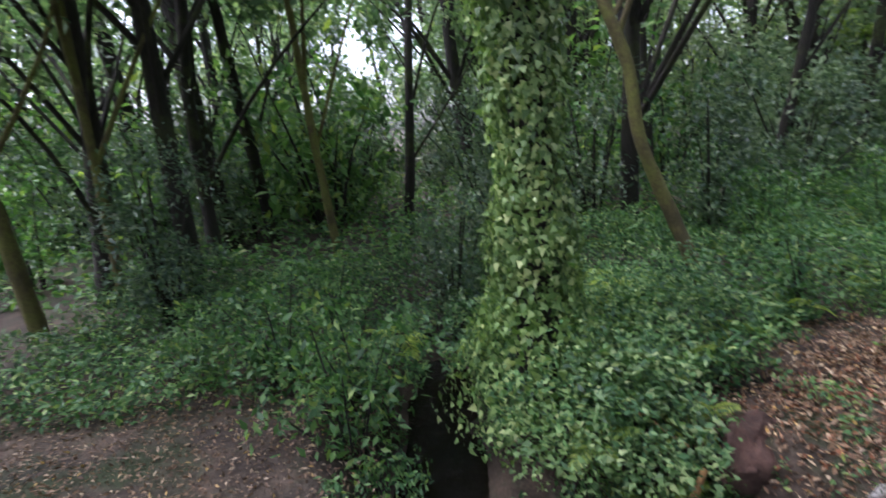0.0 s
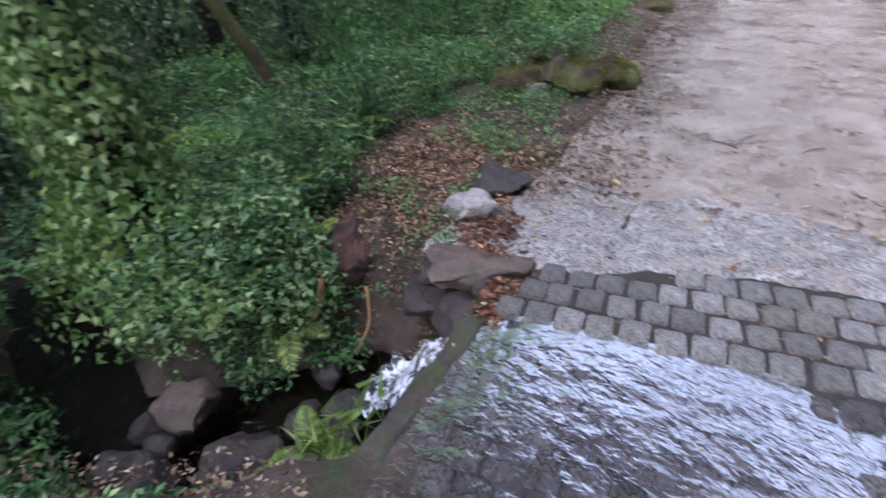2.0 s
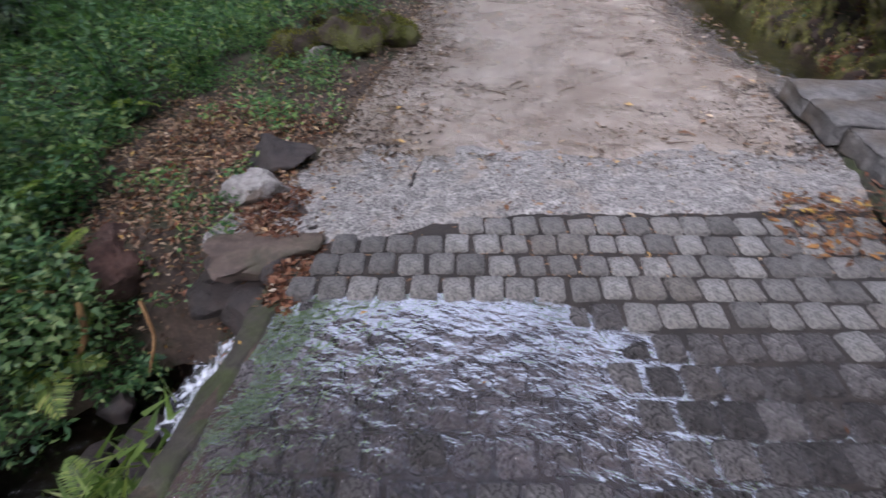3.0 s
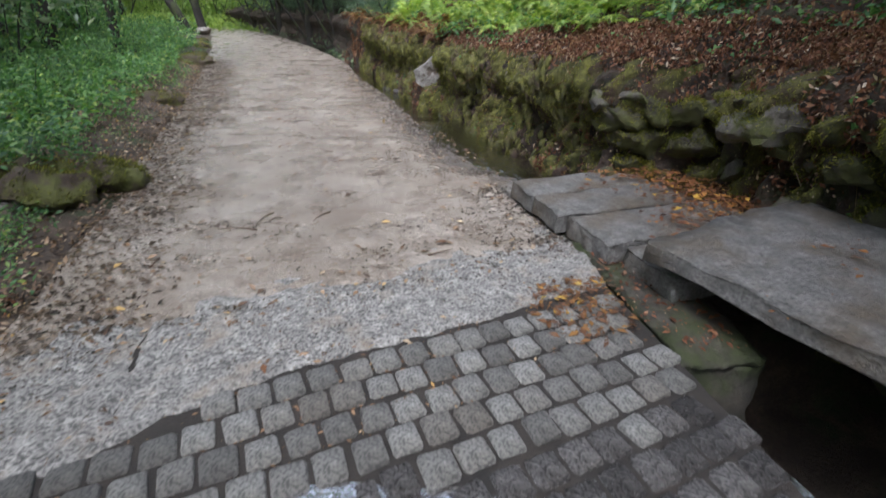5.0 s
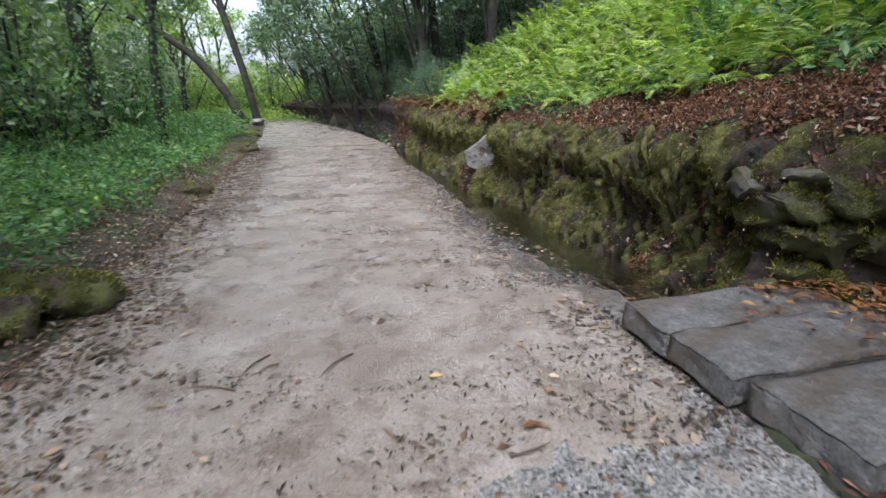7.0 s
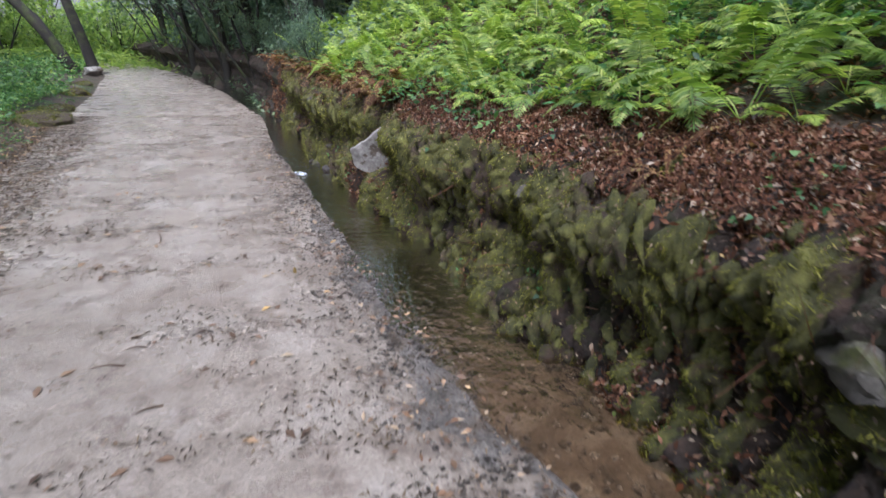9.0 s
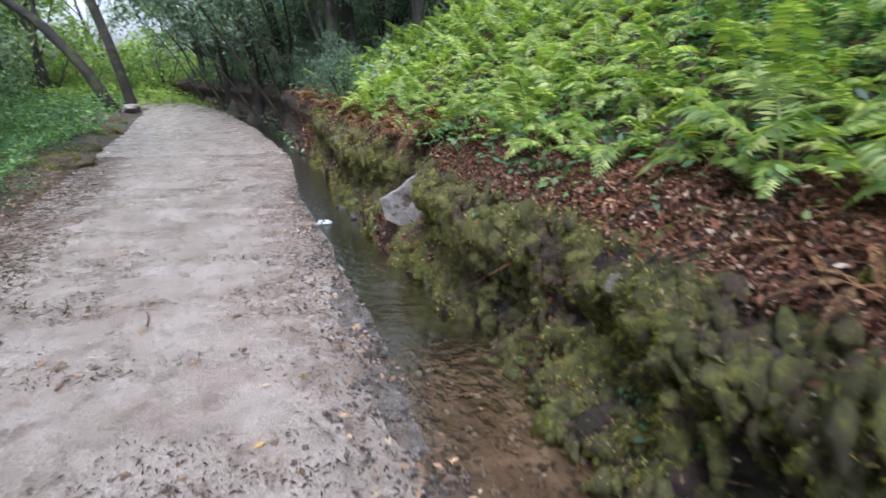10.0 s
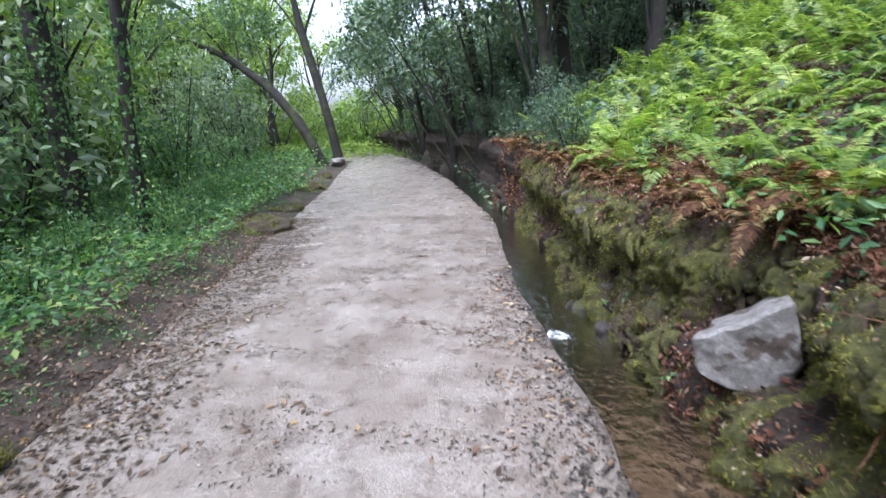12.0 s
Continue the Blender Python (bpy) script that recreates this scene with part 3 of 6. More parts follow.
def bank_point(s, t):
    """A point of the bank's face: s metres along the way, t from the foot (0) to the fern slope (1)."""
    x0, zt = xf(s), ztop(s) + 0.02
    z = -0.36 + (zt + 0.36) * np.minimum(t / 0.72, 1)
    x = x0 + 0.02 + 0.19 * np.minimum(t / 0.72, 1) ** 1.3 + 0.70 * np.clip(t - 0.72, 0, 1) / 0.28
    z = np.where(t > 0.72, zt + 0.36 * (t - 0.72) / 0.28 - 0.04 * (t - 0.72) / 0.28, z)
    u = np.minimum(t / 0.72, 1)
    lip = np.exp(-((u - 0.84) / 0.12) ** 2) * (t < 0.9)
    x = x - lip * (0.13 + 0.10 * vnoise(s * 4.5, 0.3, 0, 2, 2)) + 0.09 * np.exp(-((u - 0.5) / 0.17) ** 2)
    # the slipped hollow round the pale rock, and the overhang above the ditch
    x = x + 0.27 * np.exp(-((s - 10.55) / 0.62) ** 4) * smooth_step(0.36, 0.5, u) * smooth_step(1.0, 0.85, t)
    w = np.minimum(1, (1 - t) * 4)
    n1 = vnoise(s * 1.3, z * 1.5, 0, 3, 0)
    n2 = vnoise(s * 5.0, z * 1.6, 0, 2, 1)
    n3 = vnoise(s * 11.0, z * 7, 0, 3, 2)
    n4 = vnoise(s * 34.0, z * 26, 0, 2, 0)
    x = x - w * (0.17 * n1 + 0.15 * n2 + 0.15 * n3 + 0.05 * n4)
    z = z + w * (0.06 * n1 + 0.05 * n2 + 0.03 * n3)
    return x, z


BX, BZ = bank_point(BS, BT)
bank = put_mesh("wall_bank", np_mesh("wall_bank", np.stack([BX, BS, BZ], -1).reshape(-1, 3), grid_faces(len(bs), len(bt))[:, ::-1], M_BANK, True))
tagged(bank, "crumbling earth and stone bank overgrown with moss", "bank", kind="structure")

# the gravel bed of the ditch and the water over it
qy = np.concatenate([np.arange(3.5, 16, 0.08), np.arange(16, 34, 0.5)])
QY, QU = np.meshgrid(qy, np.linspace(0, 1, 16), indexing="ij")
QX = xr(QY) - 0.1 + (xf(QY) + 0.3 - xr(QY)) * QU
QZ = -0.295 + 0.03 * vnoise(QX * 4, QY * 4, 0, 3, 0) + 0.13 * smooth_step(5.2, 6.2, QY) * smooth_step(9.6, 8.4, QY)
bed = put_mesh("ground_ditch_bed", np_mesh("ground_ditch_bed", np.stack([QX, QY, QZ], -1).reshape(-1, 3), grid_faces(len(qy), 16), M_GRAVEL, True))
tagged(bed, "brown gravel and silt on the bed of the ditch", "ditch", kind="structure")
dy = np.concatenate([np.arange(3.5, 16, 0.12), np.arange(16, 34, 0.5)])
DU = np.linspace(0, 1, 14)
DY, DUU = np.meshgrid(dy, DU, indexing="ij")
DX = (xr(DY) - 0.6) + (xf(DY) + 0.75 - xr(DY)) * DUU
DZ = -0.255 + 0.14 * smooth_step(5.2, 6.2, DY) * smooth_step(9.6, 8.4, DY) + 0.006 * vnoise(DX * 5, DY * 3, 0, 2, 1) + 0.0 * DX
ditch_water = put_mesh("water_ditch", np_mesh("water_ditch", np.stack([DX, DY, DZ], -1).reshape(-1, 3), grid_faces(len(dy), len(DU)), M_DITCH, True))
ditch_water.visible_shadow = False
tagged(ditch_water, "shallow clear brown water running in the ditch", "water", kind="structure")

# rough wet granite showing through the sand at the lip of the ditch
ay = np.arange(4.9, 9.4, 0.03)
AY, AU = np.meshgrid(ay, np.linspace(0, 1, 34), indexing="ij")
AX = xr(AY) - 0.62 + (0.64 + 0.09 * vnoise(AY * 2.4, 6.0, 0, 3, 0)) * AU
ap_u = (AX - xl(AY) + 0.35) / (xr(AY) - xl(AY) + 0.35)
AZ = 0.012 * vnoise(AX * 1.2, AY * 1.2, 0, 3, 0) - 0.03 * smooth_step(0.93, 1.0, ap_u) - 0.13 * smooth_step(0.80, 1.0, ap_u) * smooth_step(5.4, 6.4, AY) * smooth_step(9.5, 8.2, AY)
AZ = AZ + 0.04 * vnoise(AX * 2.6, AY * 1.6, 0, 3, 2) + 0.022 * vnoise(AX * 9, AY * 7, 0, 3, 1) + 0.036 * smooth_step(0.4, 0.85, AU) - 0.008 - 0.05 * smooth_step(0.35, 0.0, AU) - 0.16 * smooth_step(0.93, 1.0, AU) - 0.03 * smooth_step(8.2, 9.4, AY) - 0.03 * smooth_step(5.3, 4.9, AY)
apron = put_mesh("kerb_apron", np_mesh("kerb_apron", np.stack([AX, AY, AZ], -1).reshape(-1, 3), grid_faces(len(ay), 34), M_APRON, True))
tagged(apron, "rough wet granite lip along the ditch", "kerb", kind="structure")
# a white sheet painted in for the highlight on a riffle in the ditch
RY, RU = np.meshgrid(np.linspace(11.75, 12.25, 26), np.linspace(0, 1, 18), indexing="ij")
RX = xr(RY) + 0.08 + 0.34 * RU + 0.06 * vnoise(RY * 7, 2.0, 0, 2, 0)
RZ = -0.247 + 0.035 * vnoise(RX * 14, RY * 10, 0, 3, 1) - 0.05 * (2 * RU - 1) ** 4 - 0.05 * ((RY - 12.0) / 0.25) ** 4
riffle = put_mesh("water_riffle", np_mesh("water_riffle", np.stack([RX, RY, RZ], -1).reshape(-1, 3), grid_faces(16, 12), M_FOAM, True))
tagged(riffle, "small white patch standing for the highlight on a ditch riffle", "water", kind="structure")

# ---------------------------------------------------------------- trees
def crown_mesh(name, centres, radii, count, size, mat, shape=LEAF, droop=0.3):
    """Leaves in clumps round the ends of the limbs."""
    centres, radii = np.asarray(centres, float), np.asarray(radii, float)
    sub = 14
    idx = rng.integers(0, len(centres), size=len(centres) * sub)
    tw = centres[idx] + rand_dirs(len(idx)) * (rng.random(len(idx)) ** 0.45 * radii[idx])[:, None] * np.array([1, 1, 0.75])
    own = rng.integers(0, len(tw), size=count)
    P = tw[own] + rng.normal(size=(count, 3)) * (radii[idx][own] * 0.17)[:, None]
    D = rand_dirs(count)
    D[:, 2] -= droop
    N = rand_dirs(count, 0.9, 0.7)
    return leaf_mesh(name, shape, P, D, N, size * (0.6 + 0.8 * rng.random(count)), mat)


def tree(base, line, radii, limbs, clumps, leaves, leaf_size, mat, label, bark=None, sides=9, category="tree", group="", shape=LEAF, ivy=0):
    """line, limbs and clumps are given from the foot of the trunk. limbs: (fraction up the trunk, end, radius)."""
    root = empty("tree", base)
    bark = bark or M_BARK
    line = [(line[0][0], line[0][1], line[0][2] - 0.3), *line]
    _, C = tube_part("trunk", line, [radii[0] * 1.35, *radii], bark, root, sides)
    for f, end, r in limbs:
        start = C[int(f * (len(C) - 1))]
        end = np.asarray(end, float)
        mid = start * 0.5 + end * 0.5 + np.array([rng.normal() * 0.15, rng.normal() * 0.15, 0.2])
        tube_part("limb", [start, mid, end], [r, r * 0.7, r * 0.3], bark, root, 5)
    if leaves:
        put_mesh("crown", crown_mesh("crown", [c[:3] for c in clumps], [c[3] for c in clumps], leaves, leaf_size, mat, shape), root)
    if ivy:
        t = rng.integers(0, int(len(C) * 0.9), ivy)
        rr = np.interp(t, [0, len(C)], [radii[0] * 1.5, radii[-1] * 2.0]) + 0.04
        th = rng.random(ivy) * 2 * np.pi
        out = np.stack([np.cos(th), np.sin(th), 0 * th], 1)
        P = C[t] + (C[np.minimum(t + 1, len(C) - 1)] - C[t]) * rng.random((ivy, 1)) + out * (rr * (0.7 + 0.5 * rng.random(ivy)))[:, None]
        D = rand_dirs(ivy, -0.8, 0.6)
        put_mesh("ivy_leaves", leaf_mesh("ivy_leaves", IVYLEAF, P, D, out + 0.4 * rand_dirs(ivy), 0.05 + 0.04 * rng.random(ivy), M_COVER), root, "climbing ivy leaves")
    return tagged(root, label, category, group)


def gz(x, y): return float(ground_z(x, y))


# variants of forest trees, built once at a far place and copied
def forest_tree(kind, seed, leaves=2900, size=0.165, low=0.36):
    r = random.Random(seed)
    h = r.uniform(7.5, 10.5)
    lean = (r.uniform(-1.2, 1.2), r.uniform(-1.2, 1.2))
    line = [(0, 0, 0), (lean[0] * 0.2 + r.uniform(-.2, .2), lean[1] * 0.2, h * 0.3), (lean[0] * 0.6, lean[1] * 0.6 + r.uniform(-.3, .3), h * 0.6), (*lean, h)]
    limbs, clumps = [], [(*lean, h, 1.3)]
    for k in range(11):
        an, f = r.uniform(0, 6.28), r.uniform(low, 0.97)
        out = r.uniform(1.2, 2.6)
        end = (lean[0] * f + out * math.cos(an), lean[1] * f + out * math.sin(an), h * f + r.uniform(0.4, 1.5))
        limbs.append((f, end, 0.045))
        clumps.append((*end, r.uniform(0.8, 1.4)))
    mat = dict(green=M_CANOPY, dark=M_DARK, light=M_LIGHT)[kind]
    rad = r.uniform(0.11, 0.17)
    text = dict(green="slender woodland tree with mossy bark and green leaves", dark="dark evergreen woodland tree with dense small leaves",
                light="light green woodland tree, its leaf colour lightened to look lit")[kind]
    return tree((0, 0, 0), line, (rad, rad * 0.8, rad * 0.6, rad * 0.25), limbs, clumps, leaves, size, mat, text, sides=8, group="woodland trees")


def shrub(kind, seed, leaves=800, size=0.18):
    """A many-stemmed bush: stems and a loose crown down to the ground."""
    r = random.Random(seed)
    root = empty("shrub")
    clumps = []
    for k in range(7):
        an, out, top = r.uniform(0, 6.28), r.uniform(0.2, 1.0), r.uniform(0.9, 2.3)
        end = (out * math.cos(an), out * math.sin(an), top)
        tube_part("stem", [(0.1 * math.cos(an), 0.1 * math.sin(an), -0.2), (end[0] * 0.4, end[1] * 0.4, top * 0.5), end], [0.03, 0.02, 0.008], M_BARK, root, 4)
        clumps += [(*end, 0.55), (end[0] * 0.8, end[1] * 0.8, top * 0.45, 0.55)]
    mat = dict(green=M_COVER, dark=M_DARK, light=M_LIGHT, pale=M_PALELEAF)[kind]
    put_mesh("crown", crown_mesh("crown", [c[:3] for c in clumps], [c[3] for c in clumps], leaves, size, mat), root)
    text = dict(green="leafy green understorey bush", dark="dark glossy evergreen bush", light="pale green bush, its leaf colour lightened to look lit", pale="tall grey-green bush in the open wood")[kind]
    return tagged(root, text, "bush", "understorey bushes")


def spread(models, spots, lo=0.85, hi=1.2, sink=0.05):
    """The first spots take the models themselves, the others copies, each turned and sized on its own."""
    for k, (x, y) in enumerate(spots):
        s = random.uniform(lo, hi)
        m = pose(x, y, gz(x, y) - sink, random.uniform(-4, 4), random.uniform(-4, 4), random.uniform(0, 360))
        if k < len(models):
            models[k].matrix_world = m @ Matrix.Scale(s, 4)
        else:
            src = models[k % len(models)]
            ob = copy_thing(src, m)
            ob.scale = (s, s, s)


def scatter_spots(n, box, keep, apart, seed):
    r, out = random.Random(seed), []
    for _ in range(n * 60):
        p = (r.uniform(box[0], box[1]), r.uniform(box[2], box[3]))
        if keep(*p) and all((p[0] - q[0]) ** 2 + (p[1] - q[1]) ** 2 > apart * apart for q in out):
            out.append(p)
            if len(out) == n:
                break
    return out


NEAR_TREES = [(-2.05, 1.07), (-3.1, 2.9), (-4.9, 13.8), (-5.7, 13.2), (-7.4, 26.0), (-7.6, 26.6), (-4.6, 28.8)]


def left_wood(x, y):
    d = xl(y) - x
    return d > (6.0 if y > 6 else 3.6) and stream_dist(x, y) > 0.9 and all(math.hypot(x - a, y - b) > 0.9 for a, b in NEAR_TREES) and not (x > -5.5 and -1 < y < 4)


def right_wood(x, y):
    return x - xf(y) > (4.5 if y < 16 else 1.2)


greens = [forest_tree("green", 11 + k) for k in range(4)]
darks = [forest_tree("dark", 31 + k, 3000, 0.175) for k in range(3)]
lights = [forest_tree("light", 51 + k, 1800, 0.27, 0.08) for k in range(2)]
fars = [forest_tree("green", 61 + k, 1100, 0.4, 0.06) for k in range(3)]
spread(greens, scatter_spots(32, (-20, -3, -12, 24), left_wood, 1.35, 1))
spread(darks, scatter_spots(30, (-1, 22, -8, 44), right_wood, 2.2, 2))
spread(lights, scatter_spots(46, (-42, 14, 12, 62), lambda x, y: y > 39 or (x < -20 and y > 12), 2.6, 3), 0.8, 1.25)
for k, (x, y) in enumerate(scatter_spots(22, (-27, -11, 31, 40), lambda x, y: xl(y) - x > 3, 2.0, 33)):
    ob = copy_thing(lights[k % 2], pose(x, y, gz(x, y) - 0.1, 0, 0, k * 71))
    ob.scale = (0.9, 0.9, 0.9)
# lighter-leaved trees put among the others to brighten the left wood
for k, (x, y) in enumerate(scatter_spots(9, (-13, -6, 9, 24), left_wood, 2.2, 34)):
    ob = copy_thing(lights[k % 2], pose(x, y, gz(x, y) - 0.1, 0, 0, k * 71))
    ob.scale = (0.85, 0.85, 0.85)
spread(fars, scatter_spots(80, (-40, 30, -34, 60), lambda x, y: (x < -14 and y < 12) or (y < -12 and x < 20) or x > 22, 2.4, 4), 1.0, 1.5)
bush_green = [shrub("green", 70 + k, 700, 0.16) for k in range(3)]
bush_dark = [shrub("dark", 80 + k, 2600, 0.09) for k in range(2)]
bush_light = [shrub("light", 90)]
def bush_wood(x, y): return xl(y) - x > 2.8 and stream_dist(x, y) > 0.8 and not (x > -5 and -1.5 < y < 4)


spread(bush_green, scatter_spots(60, (-20, -2.5, -12, 30), bush_wood, 1.2, 5), 0.5, 1.1)
spread(bush_dark, scatter_spots(16, (-1.5, 12, 15, 34), lambda x, y: x - xf(y) > 0.7, 1.2, 7), 0.7, 1.3)
spread(bush_light, scatter_spots(34, (-30, 2, 35, 48), lambda x, y: True, 1.4, 8), 0.5, 1.2)

for x, y, s, src in ((-4.5, 0.75, 0.75, bush_dark[0]), (-5.2, 1.6, 0.8, bush_dark[1]), (-1.8, -0.22, 0.46, bush_green[0]), (-2.25, -0.15, 0.45, bush_green[2]), (-1.5, 0.02, 0.3, bush_green[2]), (-2.5, -0.75, 0.4, bush_green[1]), (-3.4, -0.5, 0.36, bush_green[2]),
                     (-2.7, -1.5, 0.3, bush_green[0]), (-1.62, -0.02, 0.3, bush_green[1]), (-4.3, -2.4, 0.8, bush_dark[0]), (-5.0, 4.3, 0.9, bush_dark[1]), (-6.2, 3.2, 1.0, bush_dark[0]), (-3.9, 4.4, 0.4, bush_green[1]), (-5.6, 6.0, 1.0, bush_dark[1])):
    ob = copy_thing(src, pose(x, y, gz(x, y) - 0.05, 0, 0, x * 77))
    ob.scale = (s, s, s)

for k, (x, y) in enumerate(scatter_spots(64, (-9, -1, 2.5, 24), lambda x, y: 1.3 < xl(y) - x < 4.5 and not (x > -4.2 and y < 3), 0.55, 61)):
    ob = copy_thing(bush_green[k % 3], pose(x, y, gz(x, y) - 0.04, 0, 0, k * 47))
    s = 0.2 + 0.22 * ((k * 37) % 10) / 10
    ob.scale = (s, s, s)
for k, (x, y) in enumerate(scatter_spots(22, (-26, -8, 36.5, 40), lambda x, y: True, 1.2, 65) + scatter_spots(34, (-30, -11, 10, 40), lambda x, y: xl(y) - x > 8, 1.8, 62)):
    ob = copy_thing(bush_light[0], pose(x, y, gz(x, y) - 0.05, 0, 0, k * 47))
    s = 0.9 + 0.8 * ((k * 37) % 10) / 10
    ob.scale = (s, s, s)

for k, (x, y) in enumerate(scatter_spots(46, (-17, -7.5, -11, 5), lambda x, y: stream_dist(x, y) > 0.5, 1.0, 63)):
    ob = copy_thing((bush_dark + bush_green)[k % 5], pose(x, y, gz(x, y) - 0.05, 0, 0, k * 47))
    s = 1.0 + 0.6 * ((k * 37) % 10) / 10
    ob.scale = (s, s, s)

bush_pale = [shrub("pale", 95, 1700, 0.10), shrub("pale", 96, 1700, 0.10)]
for k, (x, y) in enumerate(scatter_spots(30, (-17, -6, 7, 30), lambda x, y: xl(y) - x > 4.6 and all(math.hypot(x - a, y - b) > 1.2 for a, b in NEAR_TREES), 1.7, 64)):
    m_ = pose(x, y, gz(x, y) - 0.05, 0, 0, k * 53)
    s = 1.3 + 1.1 * ((k * 37) % 10) / 10
    if k < 2:
        bush_pale[k].matrix_world = m_ @ Matrix.Scale(s, 4)
    else:
        copy_thing(bush_pale[k % 2], m_).scale = (s, s, s)

# the ivy-clad tree by the stream
# crown widened by extra clumps, out of view, to shade the undergrowth below
tree((-2.15, 1.1, -0.25), [(0, 0, 0), (-0.03, 0.06, 1.2), (-0.06, 0.02, 2.6), (-0.2, -0.1, 4.6), (-0.3, -0.2, 7.5)], (0.16, 0.14, 0.12, 0.1, 0.05),
     [(0.7, (-1.5, 0.8, 6.0), 0.05), (0.8, (1.0, -1.2, 6.6), 0.05), (0.75, (0.9, 1.4, 6.2), 0.05), (0.7, (-0.6, 2.6, 6.0), 0.05), (0.65, (-2.2, -0.8, 5.4), 0.05)], [(-0.3, -0.2, 7.6, 1.4), (-1.5, 0.8, 6.2, 1.3), (1.0, -1.2, 6.8, 1.2), (0.9, 1.4, 6.4, 1.3), (-0.6, 2.6, 6.2, 1.3), (-2.2, -0.8, 5.6, 1.2)], 5000, 0.17, M_CANOPY,
     "tree trunk wholly clad in pale green ivy beside the stream", ivy=0)
n = 15000
t = rng.random(n)
hh = 4.6 * t
cw = 0.27 + 0.10 * vnoise(hh * 2.5, 0.0, 0, 2, 1) + 0.34 * smooth_step(1.0, -0.1, hh)
th = rng.random(n) * 2 * np.pi
rad_ = cw * (0.65 + 0.55 * rng.random(n))
out_ = np.stack([np.cos(th), np.sin(th), 0 * th], 1)
P = np.stack([-2.15 - 0.035 * hh, 1.1 + 0.02 * np.sin(hh), hh - 0.35], 1) + out_ * rad_[:, None]
put_mesh("ivy", leaf_mesh("ivy", IVYLEAF, P, rand_dirs(n, -1.1, 0.6), out_ + 0.5 * rand_dirs(n, 0.4), 0.028 + 0.045 * rng.random(n), M_IVY))
tagged(bpy.data.objects["ivy"], "thick pale green ivy hanging down a tree trunk", "ivy", kind="stuff")

# the leaning mossy trunk behind it
tree((-3.15, 3.0, 0.0), [(0, 0, 0), (-0.1, -0.30, 0.75), (-0.15, -0.58, 1.4), (-0.2, -0.62, 2.0), (-0.3, -0.84, 2.6), (-1.6, -1.2, 5.0)], (0.07, 0.062, 0.058, 0.055, 0.05, 0.03),
     [(0.8, (-2.0, -0.4, 4.8), 0.03), (0.75, (-0.6, 0.8, 5.2), 0.03), (0.8, (-1.2, 2.0, 5.0), 0.03)], [(-1.6, -1.2, 5.0, 1.3), (-2.0, -0.4, 4.9, 1.2), (-0.6, 0.8, 5.4, 1.3), (-1.2, 2.0, 5.2, 1.3)], 3200, 0.16, M_CANOPY, "slim leaning tree with yellow-green mossy bark", M_MOSSBARK)
# trunks of the wood beyond the stream
for bx, by, r0, dx, dy, bark in ((-6.9, -0.85, 0.075, -0.5, -0.5, M_MOSSBARK), (-8.1, -2.95, 0.2, -0.3, -0.5, M_BARK), (-8.8, -2.3, 0.13, 0.2, -0.6, M_BARK), (-4.5, -3.9, 0.09, 0.1, -0.2, M_MOSSBARK),
                               (-5.1, -3.3, 0.06, -0.1, 0.3, M_MOSSBARK), (-9.5, 0.3, 0.12, -0.3, 0.9, M_BARK), (-8.2, 5.2, 0.11, -0.4, -0.4, M_BARK), (-6.6, 6.4, 0.09, 0.5, 0.9, M_BARK), (-10.5, -5.2, 0.2, 0.3, -0.4, M_BARK)):
    tree((bx, by, gz(bx, by) - 0.05), [(0, 0, 0), (dx * 0.25, dy * 0.3, 2.0), (dx * 0.6, dy * 0.5, 4.2), (dx, dy, 8.0)], (r0, r0 * 0.85, r0 * 0.75, r0 * 0.35),
         [(0.6, (dx + 1.3, dy + 0.6, 5.6), 0.04), (0.75, (dx - 1.2, dy - 0.9, 6.6), 0.04), (0.5, (dx - 0.4, dy + 1.4, 4.6), 0.035)],
         [(dx, dy, 8.0, 1.4), (dx + 1.3, dy + 0.6, 5.8, 1.2), (dx - 1.2, dy - 0.9, 6.8, 1.2), (dx - 0.4, dy + 1.4, 4.8, 1.0)], 2000, 0.17, M_CANOPY,
         "tall woodland trunk beyond the stream" if bark is M_BARK else "thin woodland trunk with yellow mossy foot", bark, group="woodland trees")
# broad crowns added to keep the stream and the wood beyond it in shade
for bx, by in ((-5.6, -2.6), (-4.2, -5.2)):
    ends = [(1.6, 0.6, 4.9), (-1.2, 1.2, 5.4), (0.4, -1.6, 5.0), (1.8, -0.8, 5.8), (-1.6, -0.6, 5.8), (0.6, 1.8, 5.6)]
    tree((bx, by, gz(bx, by) - 0.05), [(0, 0, 0), (0.1, 0.05, 2.0), (0.0, 0.1, 4.0), (0.2, 0.2, 7.0)], (0.14, 0.12, 0.1, 0.04), [(0.55 + 0.05 * k, e_, 0.045) for k, e_ in enumerate(ends)],
         [(*e_, 1.3) for e_ in ends] + [(0.2, 0.2, 7.2, 1.5)], 4200, 0.17, M_CANOPY, "dark-barked woodland tree added for its broad shading crown", group="woodland trees")
# one more tree, out of view, added to throw shade on the pool
ends = [(0.1, 1.5, 5.0), (-0.9, 1.9, 5.4), (0.9, 1.4, 5.3), (-0.2, 0.4, 5.8), (0.6, 2.3, 5.9), (-1.2, 0.6, 5.2)]
